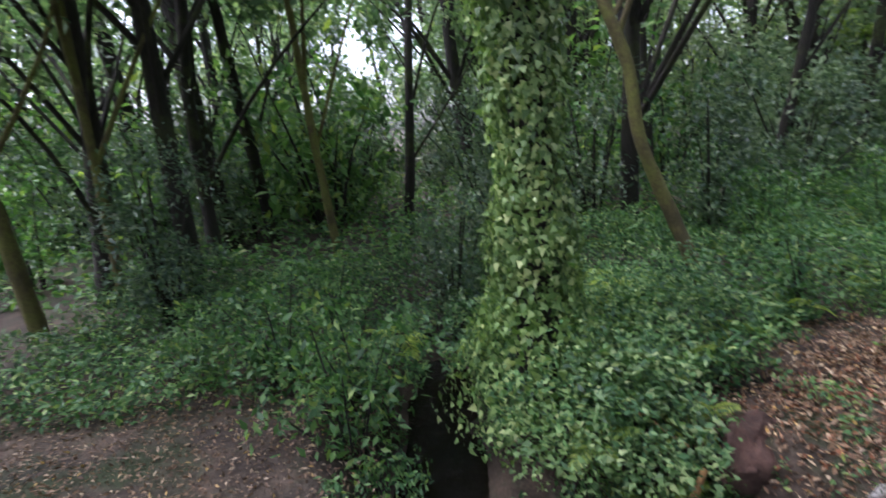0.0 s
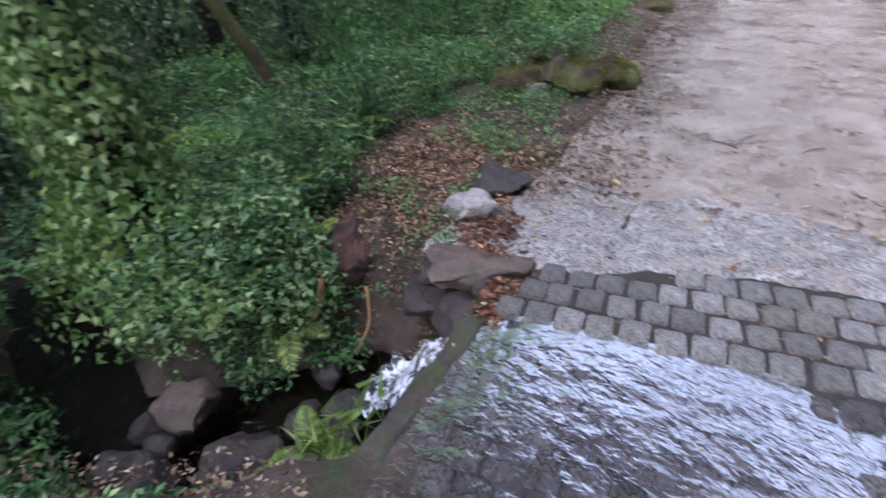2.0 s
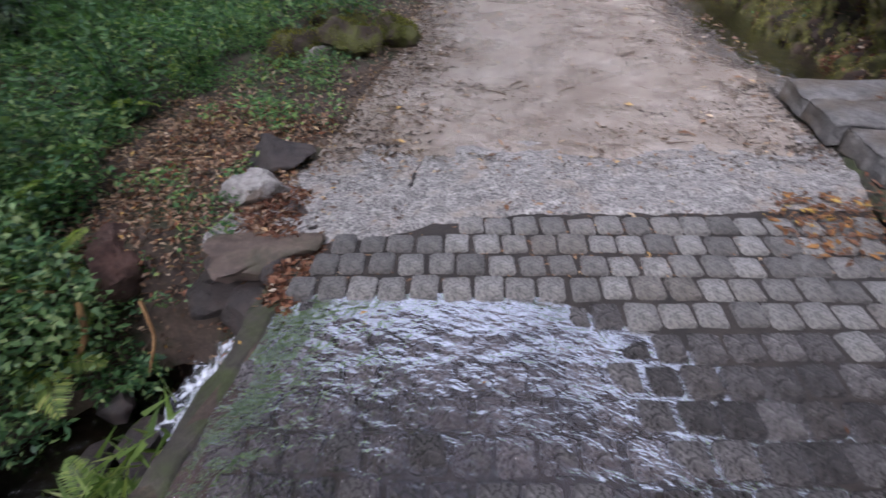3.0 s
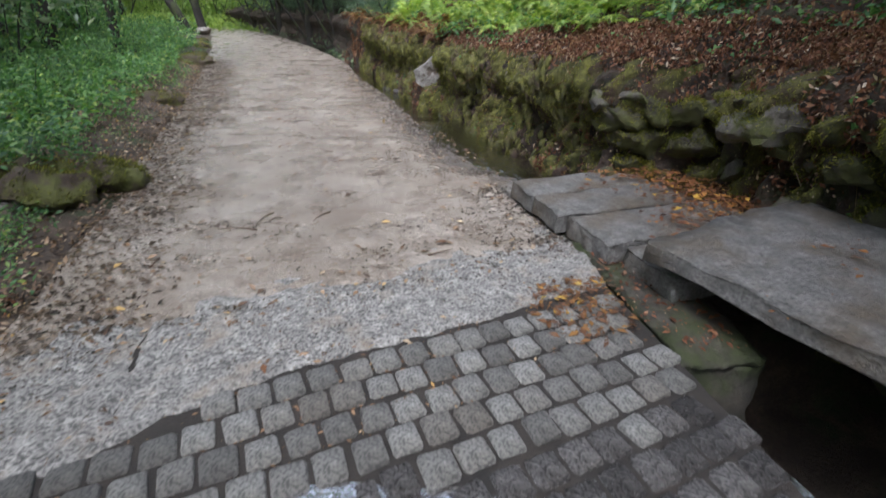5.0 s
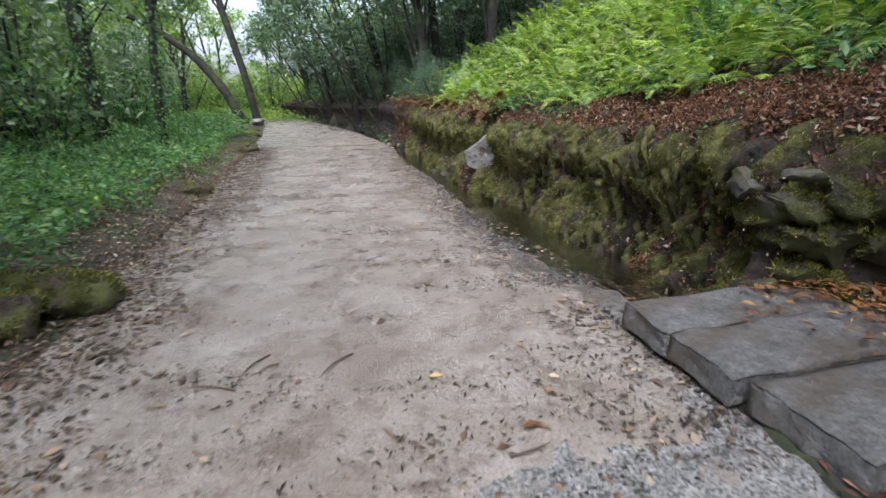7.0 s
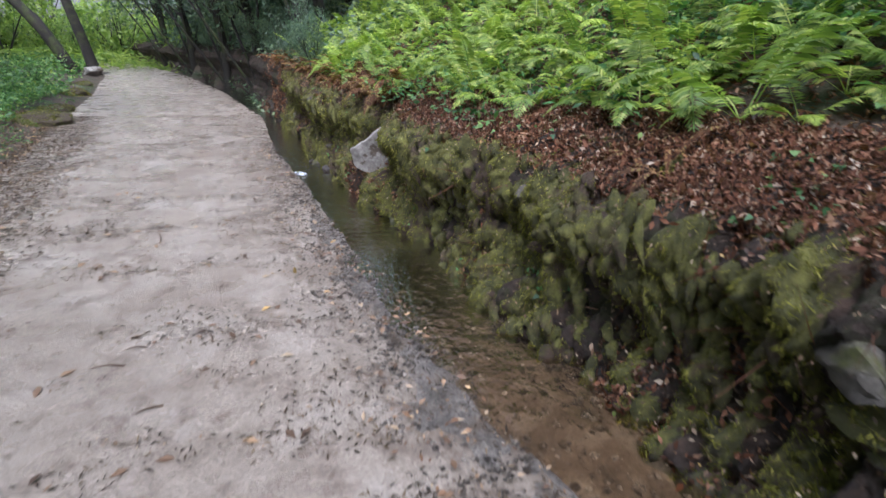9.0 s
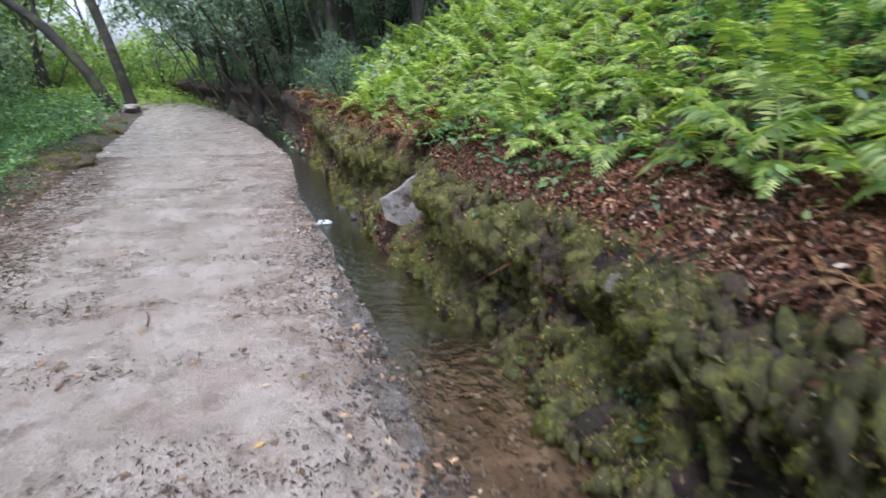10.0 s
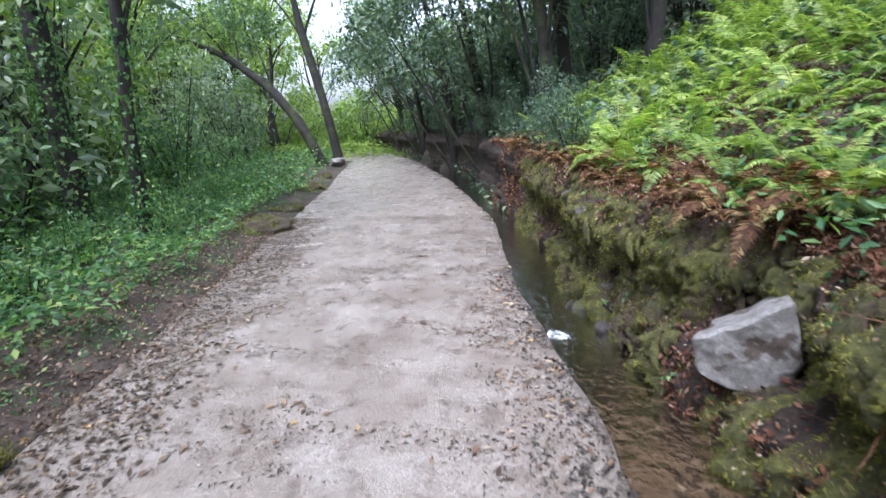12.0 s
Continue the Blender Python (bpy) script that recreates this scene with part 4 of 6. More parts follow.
tree((-1.6, -3.5, gz(-1.6, -3.5) - 0.05), [(0, 0, 0), (0.0, 0.2, 2.0), (0.0, 0.4, 4.0), (0.1, 0.8, 7.0)], (0.14, 0.12, 0.1, 0.04), [(0.55 + 0.05 * k, e_, 0.045) for k, e_ in enumerate(ends)],
     [(*e_, 1.1) for e_ in ends] + [(0.1, 0.8, 7.2, 1.3)], 2600, 0.17, M_CANOPY, "unseen tree added so that its crown shades the stream", group="woodland trees")
# ivy-clad trunks beside the way
tree((-4.9, 13.8, 0.0), [(0, 0, 0), (0.05, 0, 1.6), (0.25, 0.1, 3.4), (0.3, 0.2, 7.0)], (0.10, 0.09, 0.08, 0.04),
     [(0.7, (1.0, 1.0, 6.0), 0.04), (0.85, (-1.0, 0.4, 6.8), 0.04)], [(0.3, 0.2, 7.2, 1.3), (1.0, 1.0, 6.1, 1.0), (-1.0, 0.4, 6.9, 1.1)], 2400, 0.165, M_CANOPY,
     "thin straight trunk overgrown with ivy", ivy=1400)
tree((-6.6, 14.3, 0.1), [(0, 0, 0), (0.0, 0.0, 1.8), (-0.05, 0.1, 3.6), (-0.3, 0.3, 8.0)], (0.19, 0.17, 0.16, 0.07),
     [(0.6, (-1.6, 1.0, 6.0), 0.06), (0.8, (1.2, -0.4, 7.2), 0.05)], [(-0.3, 0.3, 8.0, 1.5), (-1.6, 1.0, 6.2, 1.2), (1.2, -0.4, 7.4, 1.2)], 2800, 0.165, M_CANOPY,
     "stout tree trunk thickly covered with ivy", ivy=2600)
# the pair at the bend: one bowed over the wood, one upright
tree((-7.55, 25.6, 0.0), [(0, 0, 0), (-0.7, 0.0, 1.6), (-2.0, 0.2, 3.2), (-3.8, 0.4, 4.5), (-6.0, 0.6, 5.4)], (0.21, 0.19, 0.17, 0.13, 0.06),
     [(0.6, (-3.0, 1.0, 5.6), 0.06), (0.8, (-5.0, -0.8, 6.4), 0.05), (0.75, (-4.4, 1.4, 6.2), 0.05)],
     [(-3.0, 1.0, 5.8, 1.3), (-5.0, -0.8, 6.5, 1.4), (-4.4, 1.4, 6.3, 1.3), (-6.2, 0.6, 5.6, 1.5)], 3600, 0.17, M_CANOPY, "dark bowed tree leaning out over the undergrowth")
tree((-7.25, 26.4, 0.0), [(0, 0, 0), (-0.35, 0.0, 2.4), (-1.0, 0.1, 5.0), (-1.5, 0.2, 8.5)], (0.2, 0.17, 0.15, 0.07),
     [(0.65, (-2.6, 0.4, 7.0), 0.06), (0.75, (0.6, 0.2, 7.6), 0.06), (0.85, (-2.4, -0.6, 8.6), 0.05)],
     [(-1.5, 0.2, 8.8, 1.5), (-2.8, 0.4, 7.4, 1.2), (0.8, 0.2, 8.0, 1.3), (-2.4, -0.6, 8.8, 1.2)], 3200, 0.17, M_CANOPY, "dark upright forked tree at the bend of the path")
# the dark trees arching over the far end from the bank
# the last five are out of view, added to shade the ford and slabs
for bx, by, reach in ((-4.3, 28.6, -2.6), (-2.3, 25.0, -2.8), (-0.7, 21.5, -2.6), (0.9, 18.3, -1.6), (3.0, 18.5, -0.6), (2.2, 23.0, -1.2), (-6.5, 33.0, -2.5), (6.2, 1.2, -2.4), (6.4, -2.4, -2.8), (7.4, 4.6, -2.2), (5.4, 0.0, -2.0), (5.6, 2.2, -1.6)):
    b0 = gz(bx, by)
    ends = [(reach, -0.5, 4.6), (reach * 0.7, 0.8, 5.8), (0.9, 0.2, 3.6), (0.2, -1.2, 4.4), (-0.6, 0.6, 7.0), (reach * 0.4, -1.0, 6.2), (reach * 0.5, 0.1, 3.4), (0.4, 0.9, 2.2)]
    tree((bx, by, b0 - 0.1), [(0, 0, 0), (0.1, 0, 1.6), (-0.2, 0.1, 3.4), (reach * 0.3, -0.2, 6.6)], (0.16, 0.14, 0.11, 0.05),
         [(0.3 + 0.06 * k, e_, 0.05) for k, e_ in enumerate(ends)], [(*e_, 1.25) for e_ in ends] + [(reach * 0.3, -0.2, 7.0, 1.4)], 6500, 0.165, M_DARK,
         "dark evergreen tree arching from the bank, by the ford an unseen added shade tree", group="arching trees")

# ---------------------------------------------------------------- ground cover
def cover(name, n, box, keep, height, size, mat, label, shape=LEAF, category="undergrowth", flat=0.9, lump=1.6, floor_at=None):
    x = rng.uniform(box[0], box[1], n)
    y = rng.uniform(box[2], box[3], n)
    m = keep(x, y)
    x, y = x[m], y[m]
    z = np.maximum(place_z(x, y), -0.3 if floor_at is None else floor_at)
    hgt = height * (0.35 + 0.65 * np.clip(0.5 + lump * vnoise(x * 1.1, y * 1.1, 0, 3, 2), 0, 1.4))
    P = np.stack([x, y, z + hgt * rng.random(len(x)) ** 0.6], 1)
    D = rand_dirs(len(x), -0.1, 1.0)
    D[:, 2] *= 0.5
    ob = put_mesh(name, leaf_mesh(name, shape, P, D, rand_dirs(len(x), flat, 0.5), size * (0.55 + 0.9 * rng.random(len(x))), mat))
    return tagged(ob, label, category, kind="stuff")


def verge(x, y, lo, hi):
    d = xl(y) - x + 0.22 * vnoise(x * 1.4, y * 1.4, 0, 2, 0)
    return (d > lo) & (d < hi)


def keep_near(x, y):
    d = xl(y) - x + 0.25 * vnoise(x * 1.2, y * 1.2, 0, 2, 0)
    gap = np.where(y > 5, 0.5, np.where(y > 1.75, 1.55, np.where(y > 1.2, 1.2, 2.3)))
    dirt = (y < 0.25) & (y > -3) & (x > np.interp(y, (-3, -1.3, -0.9, -0.5, -0.12, 0.2), (-1.7, -2.1, -2.05, -1.65, -1.3, -0.75)) + 0.2 * vnoise(x * 2, y * 2))
    return (d > gap) & (stream_dist(x, y) > np.where(x < -2.4, 0.05, np.where(x < -1.5, 0.28, 0.42)) + 0.1 * vnoise(x * 3, y * 3)) & ~dirt


cover("undergrowth", 90000, (-6, 1, -3.5, 6), keep_near, 0.46, 0.06, M_COVER_SHADE, "dense green ivy undergrowth, coloured darker for the shade near the stream")
cover("undergrowth", 70000, (-12, -1, 6, 20), keep_near, 0.5, 0.085, M_COVER, "dense green undergrowth beside the path")
cover("undergrowth", 28000, (-16, -5, -14, 8), keep_near, 0.6, 0.13, M_COVER, "dense undergrowth on the woodland floor")
cover("undergrowth", 28000, (-30, -3, 18, 40), keep_near, 0.6, 0.16, M_COVER, "undergrowth under the farther trees")
cover("clearing_grass", 26000, (-30, 4, 30, 46), lambda x, y: x > -40, 0.7, 0.3, M_LIGHT, "bright green grass in the clearing", LONG, "grass")
cover("bank_plants", 36000, (1, 9, 2, 18), lambda x, y: (x - xf(y) > np.where(y > 8.3, 0.26, 0.62)) & (vnoise(x * 1.1, y * 1.1, 0, 2, 1) > -0.25), 0.22, 0.075, M_COVER, "small green plants among the ferns")
cover("bank_plants", 28000, (-8, 10, 15, 36), lambda x, y: (x - xf(y) > 0.1 - 0.3 * smooth_step(15, 20, y)), 0.5, 0.14, M_DARK, "dark leafy growth on the far bank")

cover("undergrowth", 9000, (-3.4, -0.8, 0.7, 2.3), lambda x, y: (stream_dist(x, y) > 0.22) & (xl(y) - x > np.where(y > 1.75, 1.6, 0.9)), 0.42, 0.04, M_IVY, "pale ivy and leafy plants round the foot of the tree", IVYLEAF, floor_at=-0.5, lump=2.6)
cover("undergrowth", 9000, (-3.4, -0.8, 0.7, 2.6), lambda x, y: (stream_dist(x, y) > 0.25) & (xl(y) - x > np.where(y > 1.75, 1.6, 0.9)), 0.55, 0.045, M_COVER_SHADE, "leafy green plants crowding the stream bank", floor_at=-0.4, lump=2.6)
cover("verge_plants", 40000, (-7, 0, 3.0, 22), lambda x, y: verge(x, y, 0.15, 1.0) & (vnoise(x * 1.8, y * 1.8, 0, 2, 1) > -0.15), 0.16, 0.042, M_COVER, "small green plants on the verge")
cover("stream_plants", 14000, (-1.7, -0.3, 1.0, 2.4), lambda x, y: (xl(y) - x > 0.3) & (stream_dist(x, y) > 0.24) & (x < np.where(y > 1.7, -1.45, -0.75)) & (vnoise(x * 2.5, y * 2.5, 0, 2, 2) > -0.3), 0.32, 0.045, M_COVER_SHADE, "small green plants hanging over the stream bank", floor_at=-0.9)
cover("stream_plants", 7000, (-2.6, -0.4, -0.3, 0.9), lambda x, y: (xl(y) - x > 0.4) & (stream_dist(x, y) > 0.3) & (stream_dist(x, y) < 0.75) & (vnoise(x * 2.5, y * 2.5, 0, 2, 1) > 0.1), 0.2, 0.045, M_COVER_SHADE, "small green plants at the edge of the pool", floor_at=-0.9)
cover("bank_plants", 22000, (4.5, 11, 0, 10), lambda x, y: (x - xf(y) > 1.0), 0.45, 0.085, M_COVER, "green undergrowth on the wooded slope")
cover("verge_plants", 18000, (-2.6, -0.4, 1.7, 5.2), lambda x, y: (xl(y) - x > 0.35) & (xl(y) - x < 1.9) & (stream_dist(x, y) > 0.4) & (vnoise(x * 3.2, y * 3.2, 0, 2, 1) > 0.04), 0.12, 0.035, M_COVER, "small green plants growing through the leaf litter")
# ---------------------------------------------------------------- ferns
def frond(P, F, base, an, length, rise, droop, width):
    """One bracken frond: a stalk and pairs of narrow leaflets. Appends to P and F."""
    c, s = math.cos(an), math.sin(an)
    npin = 25

    def at(t):
        r = length * (t * 0.95)
        return np.array([base[0] + c * r * (1 - 0.15 * t), base[1] + s * r * (1 - 0.15 * t), base[2] + rise * length * t - droop * length * t * t])

    side = np.array([-s, c, 0.0])
    for k in range(npin):
        t0 = 0.22 + 0.78 * k / npin
        p, q = at(t0), at(min(1, t0 + 0.05))
        along = (q - p) / (np.linalg.norm(q - p) + 1e-9)
        w = width * length * math.sin(math.pi * min(1, (1.08 - t0) * 0.9 + 0.05)) ** 0.8 * (1.05 - t0 * 0.75)
        for sg in (1, -1):
            dirn = side * sg * 0.92 + along * 0.42 + np.array([0, 0, -0.12 + random.uniform(-0.12, 0.12)])
            dirn /= np.linalg.norm(dirn)
            hw = length * 0.017 * min(1.0, w / (0.12 * length) + 0.25)
            a0, mid, i = p, p + dirn * w * random.uniform(0.35, 0.5), len(P)
            dip = np.array([0, 0, -0.25 * w])
            P.extend([a0, mid + along * hw, a0 + dirn * w + dip * random.uniform(0.2, 1.2), mid - along * hw])
            F.extend([(i, i + 1, i + 2), (i, i + 2, i + 3)])
    # stalk
    for k in range(5):
        a0, b0 = at(k / 5), at((k + 1) / 5)
        i = len(P)
        P.extend([a0 + side * 0.006, a0 - side * 0.006, b0 - side * 0.004, b0 + side * 0.004])
        F.extend([(i, i + 1, i + 2), (i, i + 2, i + 3)])


FRONDS = {}  # the fronds of each fern mesh, one by one


def fern_mesh(name, seed, fronds, length, rise, droop, mat, width=0.42):
    random.seed(seed)
    P, F, cuts = [], [], [(0, 0)]
    for k in range(fronds):
        frond(P, F, (random.uniform(-.004, .004), random.uniform(-.004, .004), 0), k * 6.283 / fronds + random.uniform(-.4, .4), length * random.uniform(0.7, 1.15),
              rise * random.uniform(0.6, 1.3), droop * random.uniform(0.7, 1.3), width)
        cuts.append((len(P), len(F)))
    me = np_mesh(name, np.array(P), np.array(F), mat)
    FRONDS[me.name] = [np_mesh("frond", np.array(P[p0:p1]), np.array(F[f0:f1]) - p0, mat) for (p0, f0), (p1, f1) in zip(cuts[:-1], cuts[1:])]
    return me


FERNS = [fern_mesh("fern", 100 + k, 6, 0.62, 1.1, 0.8, M_FERN, 0.30) for k in range(6)]
DEADS = [fern_mesh("dead_fern", 120 + k, 6, 0.34, 0.35, 0.8, M_DRYFERN, 0.16) for k in range(4)]
TALLDRY = [fern_mesh("dead_fern", 150 + k, 6, 0.5, 1.0, 0.75, M_DRYFERN, 0.24) for k in range(3)]
LOW = [fern_mesh("fern", 140 + k, 6, 0.5, 0.7, 0.6, M_FERN) for k in range(2)]


def plant(name, meshes, spots, lo, hi, label, group, category="fern", lift=0.0, hang=0.0, most=300):
    """Plants as things of their own, the nearest first; what is past the most is joined into one growth."""
    V, F, o = [], [], 0
    spots = sorted(spots, key=lambda p: (p[0] - 2.0) ** 2 + (p[1] - 8.5) ** 2)
    for k, (x, y) in enumerate(spots):
        me, s = meshes[k % len(meshes)], random.uniform(lo, hi)
        m = pose(x, y, float(place_z(x, y)) + lift, random.uniform(-12, 12), random.uniform(-12, 12) - hang, random.uniform(0, 360)) @ Matrix.Scale(s, 4)
        if k < most:
            ob = new(name, None if k < 34 else me)
            ob.matrix_world = m
            if k < 34:
                for fr in FRONDS[me.name]:
                    new("frond", fr).parent = ob
            tagged(ob, label, category, group)
        else:
            co, fa = np.empty(len(me.vertices) * 3), np.empty(len(me.loops), np.int32)
            me.vertices.foreach_get("co", co)
            me.loops.foreach_get("vertex_index", fa)
            M = np.array(m)
            V.append(co.reshape(-1, 3) @ M[:3, :3].T + M[:3, 3])
            F.append(fa.reshape(-1, 3) + o)
            o += len(V[-1])
    if V:
        ob = put_mesh(name + "_growth", np_mesh(name + "_growth", np.concatenate(V), np.concatenate(F), meshes[0].materials[0]))
        tagged(ob, "bracken ferns growing thickly farther up the slope", category, kind="stuff")


random.seed(5)
plant("fern", FERNS, scatter_spots(560, (1, 9, 5.5, 19), lambda x, y: (0.8 if y < 8.4 else 0.62 if y < 10.9 else 0.42) < x - xf(y) < 5.5 and y + 0.5 * (x - xf(y)) > 6.2, 0.17, 21), 0.5, 1.15, "bright green bracken fern on the slope above the bank", "bracken ferns", most=190)
plant("fern", FERNS, scatter_spots(80, (3.5, 11, 0, 8), lambda x, y: x - xf(y) > 1.3, 0.42, 22), 0.8, 1.2, "green bracken fern on the wooded slope", "bracken ferns", most=60)
plant("fern", LOW, scatter_spots(34, (-9, -1.5, 0, 22), lambda x, y: xl(y) - x > 1.4 and stream_dist(x, y) > 0.6, 0.8, 23), 0.8, 1.3, "low green fern among the undergrowth", "verge ferns")
plant("dead_fern", DEADS, scatter_spots(80, (0.2, 6, 3, 19), lambda x, y: 0.3 < x - xf(y) < 1.2 and not 8.4 < y < 10.9, 0.17, 24), 0.7, 1.2, "brown withered bracken on the top of the bank", "withered ferns", "dead fern")
plant("dead_fern", TALLDRY, scatter_spots(90, (-1, 4.5, 10.9, 18), lambda x, y: 0.25 < x - xf(y) < 0.62, 0.16, 27), 0.7, 1.15, "reddish brown dead bracken standing along the edge of the bank", "withered ferns", "dead fern")

cover("fallen_leaves", 70000, (2, 8, 1, 15), lambda x, y: (x - xf(y) > 0.7) & (x - xf(y) < 3.5), 0.05, 0.044, M_DEAD, "brown leaves on the slope between the ferns", LEAF, "leaf litter")
spread(bush_dark[:1], [(8.0, 2.5)])
for k in range(15):
    y = 14.8 + 1.05 * k
    x = float(xf(y)) + 0.42 + 0.15 * (k % 3)
    copy_thing(bush_dark[k % 2], pose(x, y, float(place_z(x, y)) - 0.03, 0, -14, k * 67)).scale = (0.4 + 0.05 * (k % 4),) * 3
for k, (x, y) in enumerate(scatter_spots(26, (-6, 8, 20, 36), lambda x, y: 1.4 < x - xf(y) < 5.0, 1.2, 66)):
    copy_thing(bush_dark[k % 2], pose(x, y, gz(x, y) - 0.05, 0, -6, k * 61)).scale = (0.9 + 0.12 * (k % 5),) * 3
for x, y, s in ((5.8, 3.4, 0.5), (6.4, 4.6, 0.7), (5.6, 1.8, 0.6), (6.6, 6.6, 0.6), (7.4, 8.0, 0.9), (7.6, 5.2, 1.0)):
    ob = copy_thing(bush_dark[1], pose(x, y, gz(x, y) - 0.05, 0, 0, x * 91))
    ob.scale = (s, s, s)
# ---------------------------------------------------------------- moss, litter and stones of the bank
def on_bank(n, ylo, yhi, tlo, thi):
    s, t = rng.uniform(ylo, yhi, n), rng.uniform(tlo, thi, n)
    x, z = bank_point(s, t)
    x2, z2 = bank_point(s + 0.02, t)
    x3, z3 = bank_point(s, t + 0.02)
    N = -np.cross(np.stack([x2 - x, 0 * x + 0.02, z2 - z], 1), np.stack([x3 - x, 0 * x, z3 - z], 1))
    N /= np.linalg.norm(N, axis=1, keepdims=True) + 1e-9
    N *= np.where(0.6 * N[:, 2:3] - 0.8 * N[:, 0:1] < 0, -1, 1)
    return s, t, np.stack([x, s, z], 1), N


# moss: drapes that hang down the face between hollows of bare earth, a fuzz of tips over them
def drape(s, t):
    """Above 0 where moss hangs: narrow upright tongues, more of them under the lip."""
    bend = vnoise(s * 2.0, t * 3.0, 0, 2, 4)
    r = 1.8 * vnoise(s * 10.0 + 1.4 * bend, t * 3.4, 0, 2, 3) + 0.5 * vnoise(s * 26.0, t * 12.0, 0, 2, 1)
    return r + 0.45 * vnoise(s * 1.4, t * 2.5, 0, 2, 5) + 0.22 * np.exp(-((t - 0.56) / 0.12) ** 2) - 0.6 * smooth_step(0.70, 0.82, t) + 0.08 - 0.6 * smooth_step(6.9, 6.2, s) - 0.55 * np.exp(-((s - 10.35) / 0.75) ** 4) * (0.7 + 0.3 * smooth_step(0.3, 0.42, t))


def moss_out(s, t):
    r = drape(s, t)
    return np.clip(0.24 * r, -0.06, 0.12) + 0.02 * vnoise(s * 45, t * 30, 0, 2, 2)


def moss_point(s, t):
    x, z = bank_point(s, t)
    o = moss_out(s, t)
    return x - o, z - 0.3 * np.maximum(o, 0)


ms = np.arange(1.4, 16.0, 0.022)
MS, MT = np.meshgrid(ms, np.linspace(0.01, 0.9, 74), indexing="ij")
MX, MZ = moss_point(MS, MT)
ob = put_mesh("moss_drapes", np_mesh("moss_drapes", np.stack([MX, MS, MZ], -1).reshape(-1, 3), grid_faces(len(ms), 74)[:, ::-1], M_MOSSMASS, True))
tagged(ob, "soft drapes of yellow-green moss hanging down the bank", "moss", kind="stuff")
s, t, P, N = on_bank(330000, 1.5, 16.0, 0.02, 0.88)
m = (moss_out(s, t) > 0.006) | (rng.random(len(s)) < 0.07)
s, t, P, N = s[m], t[m], P[m], N[m]
P[:, 0], P[:, 2] = moss_point(s, t)
ob = put_mesh("moss", leaf_mesh("moss", BLADE, P, N * 0.7 + rand_dirs(len(P), -0.9, 0.5), rand_dirs(len(P)), 0.012 + 0.028 * rng.random(len(P)), M_MOSS))
tagged(ob, "short fuzz of moss tips on the bank", "moss", kind="stuff")
# hanging tongues of moss, each a soft tapering lobe, with dark gaps between them
nt_ = 5200
s, t, P, N = on_bank(nt_, 5.6, 16.0, 0.1, 0.74)
grow = 0.9 * vnoise(s * 1.9, t * 3.4, 0, 3, 5) + 0.35 * np.exp(-((t - 0.6) / 0.16) ** 2) - 0.5 * np.exp(-((s - 10.35) / 0.7) ** 4) - 0.5 * smooth_step(6.6, 5.8, s)
m = grow > rng.uniform(-0.35, 0.35, nt_)
P, s = P[m], s[m]
nt_ = len(P)
ln, wd_ = 0.07 + 0.16 * rng.random(nt_) ** 1.5, 0.018 + 0.024 * rng.random(nt_)
hh_, aa_ = np.linspace(0, 1, 6), np.linspace(0, 2 * np.pi, 7, endpoint=False)
prof = np.array([0.35, 0.85, 1.0, 0.9, 0.65, 0.12])
lob = prof[None, :, None] * (1 + 0.18 * rng.normal(size=(nt_, 6, 7)))
lx = P[:, 0, None, None] - (0.035 + 0.02 * np.sin(np.pi * hh_))[None, :, None] - wd_[:, None, None] * 1.1 * lob * np.cos(aa_)
ly = P[:, 1, None, None] + (0.25 * rng.normal(size=nt_) * ln)[:, None, None] * hh_[None, :, None] + wd_[:, None, None] * lob * np.sin(aa_)
lz = P[:, 2, None, None] + 0.3 * ln[:, None, None] - ln[:, None, None] * hh_[None, :, None] + 0 * lx
LV = np.stack([lx, ly, lz], -1)
q_i, q_j = np.meshgrid(np.arange(5), np.arange(7), indexing="ij")
LF = np.stack([q_i * 7 + q_j, q_i * 7 + (q_j + 1) % 7, (q_i + 1) * 7 + (q_j + 1) % 7, (q_i + 1) * 7 + q_j], -1).reshape(-1, 4)
ob = put_mesh("moss_tongues", np_mesh("moss_tongues", LV.reshape(-1, 3), (LF[None] + (np.arange(nt_) * 42)[:, None, None]).reshape(-1, 4), M_MOSSMASS, True))
tagged(ob, "hanging tongues of yellow-green moss on the bank", "moss", kind="stuff")
tip = LV[:, :, (0, 1, 2, 4, 5, 6)].reshape(-1, 3)
tip = tip[rng.integers(0, len(tip), 120000)] + rng.normal(size=(120000, 3)) * 0.006
ob = put_mesh("moss", leaf_mesh("moss", BLADE, tip, rand_dirs(120000, -0.5, 0.8) - np.array([0.5, 0, 0]), rand_dirs(120000), 0.010 + 0.018 * rng.random(120000), M_MOSS))
tagged(ob, "fine moss tips on the hanging tongues", "moss", kind="stuff")
s, t, P, N = on_bank(9000, 2.0, 16, 0.05, 0.75)
ob = put_mesh("fallen_leaves", leaf_mesh("fallen_leaves", LEAF, P + N * 0.06 + np.array([-0.03, 0, 0]), rand_dirs(9000), N + 0.8 * rand_dirs(9000), 0.012 + 0.022 * rng.random(9000), M_LITTER))
tagged(ob, "small pale leaf scraps caught in the moss", "leaf litter", kind="stuff")
s, t, P, N = on_bank(115000, 1.5, 20, 0.03, 1.0)
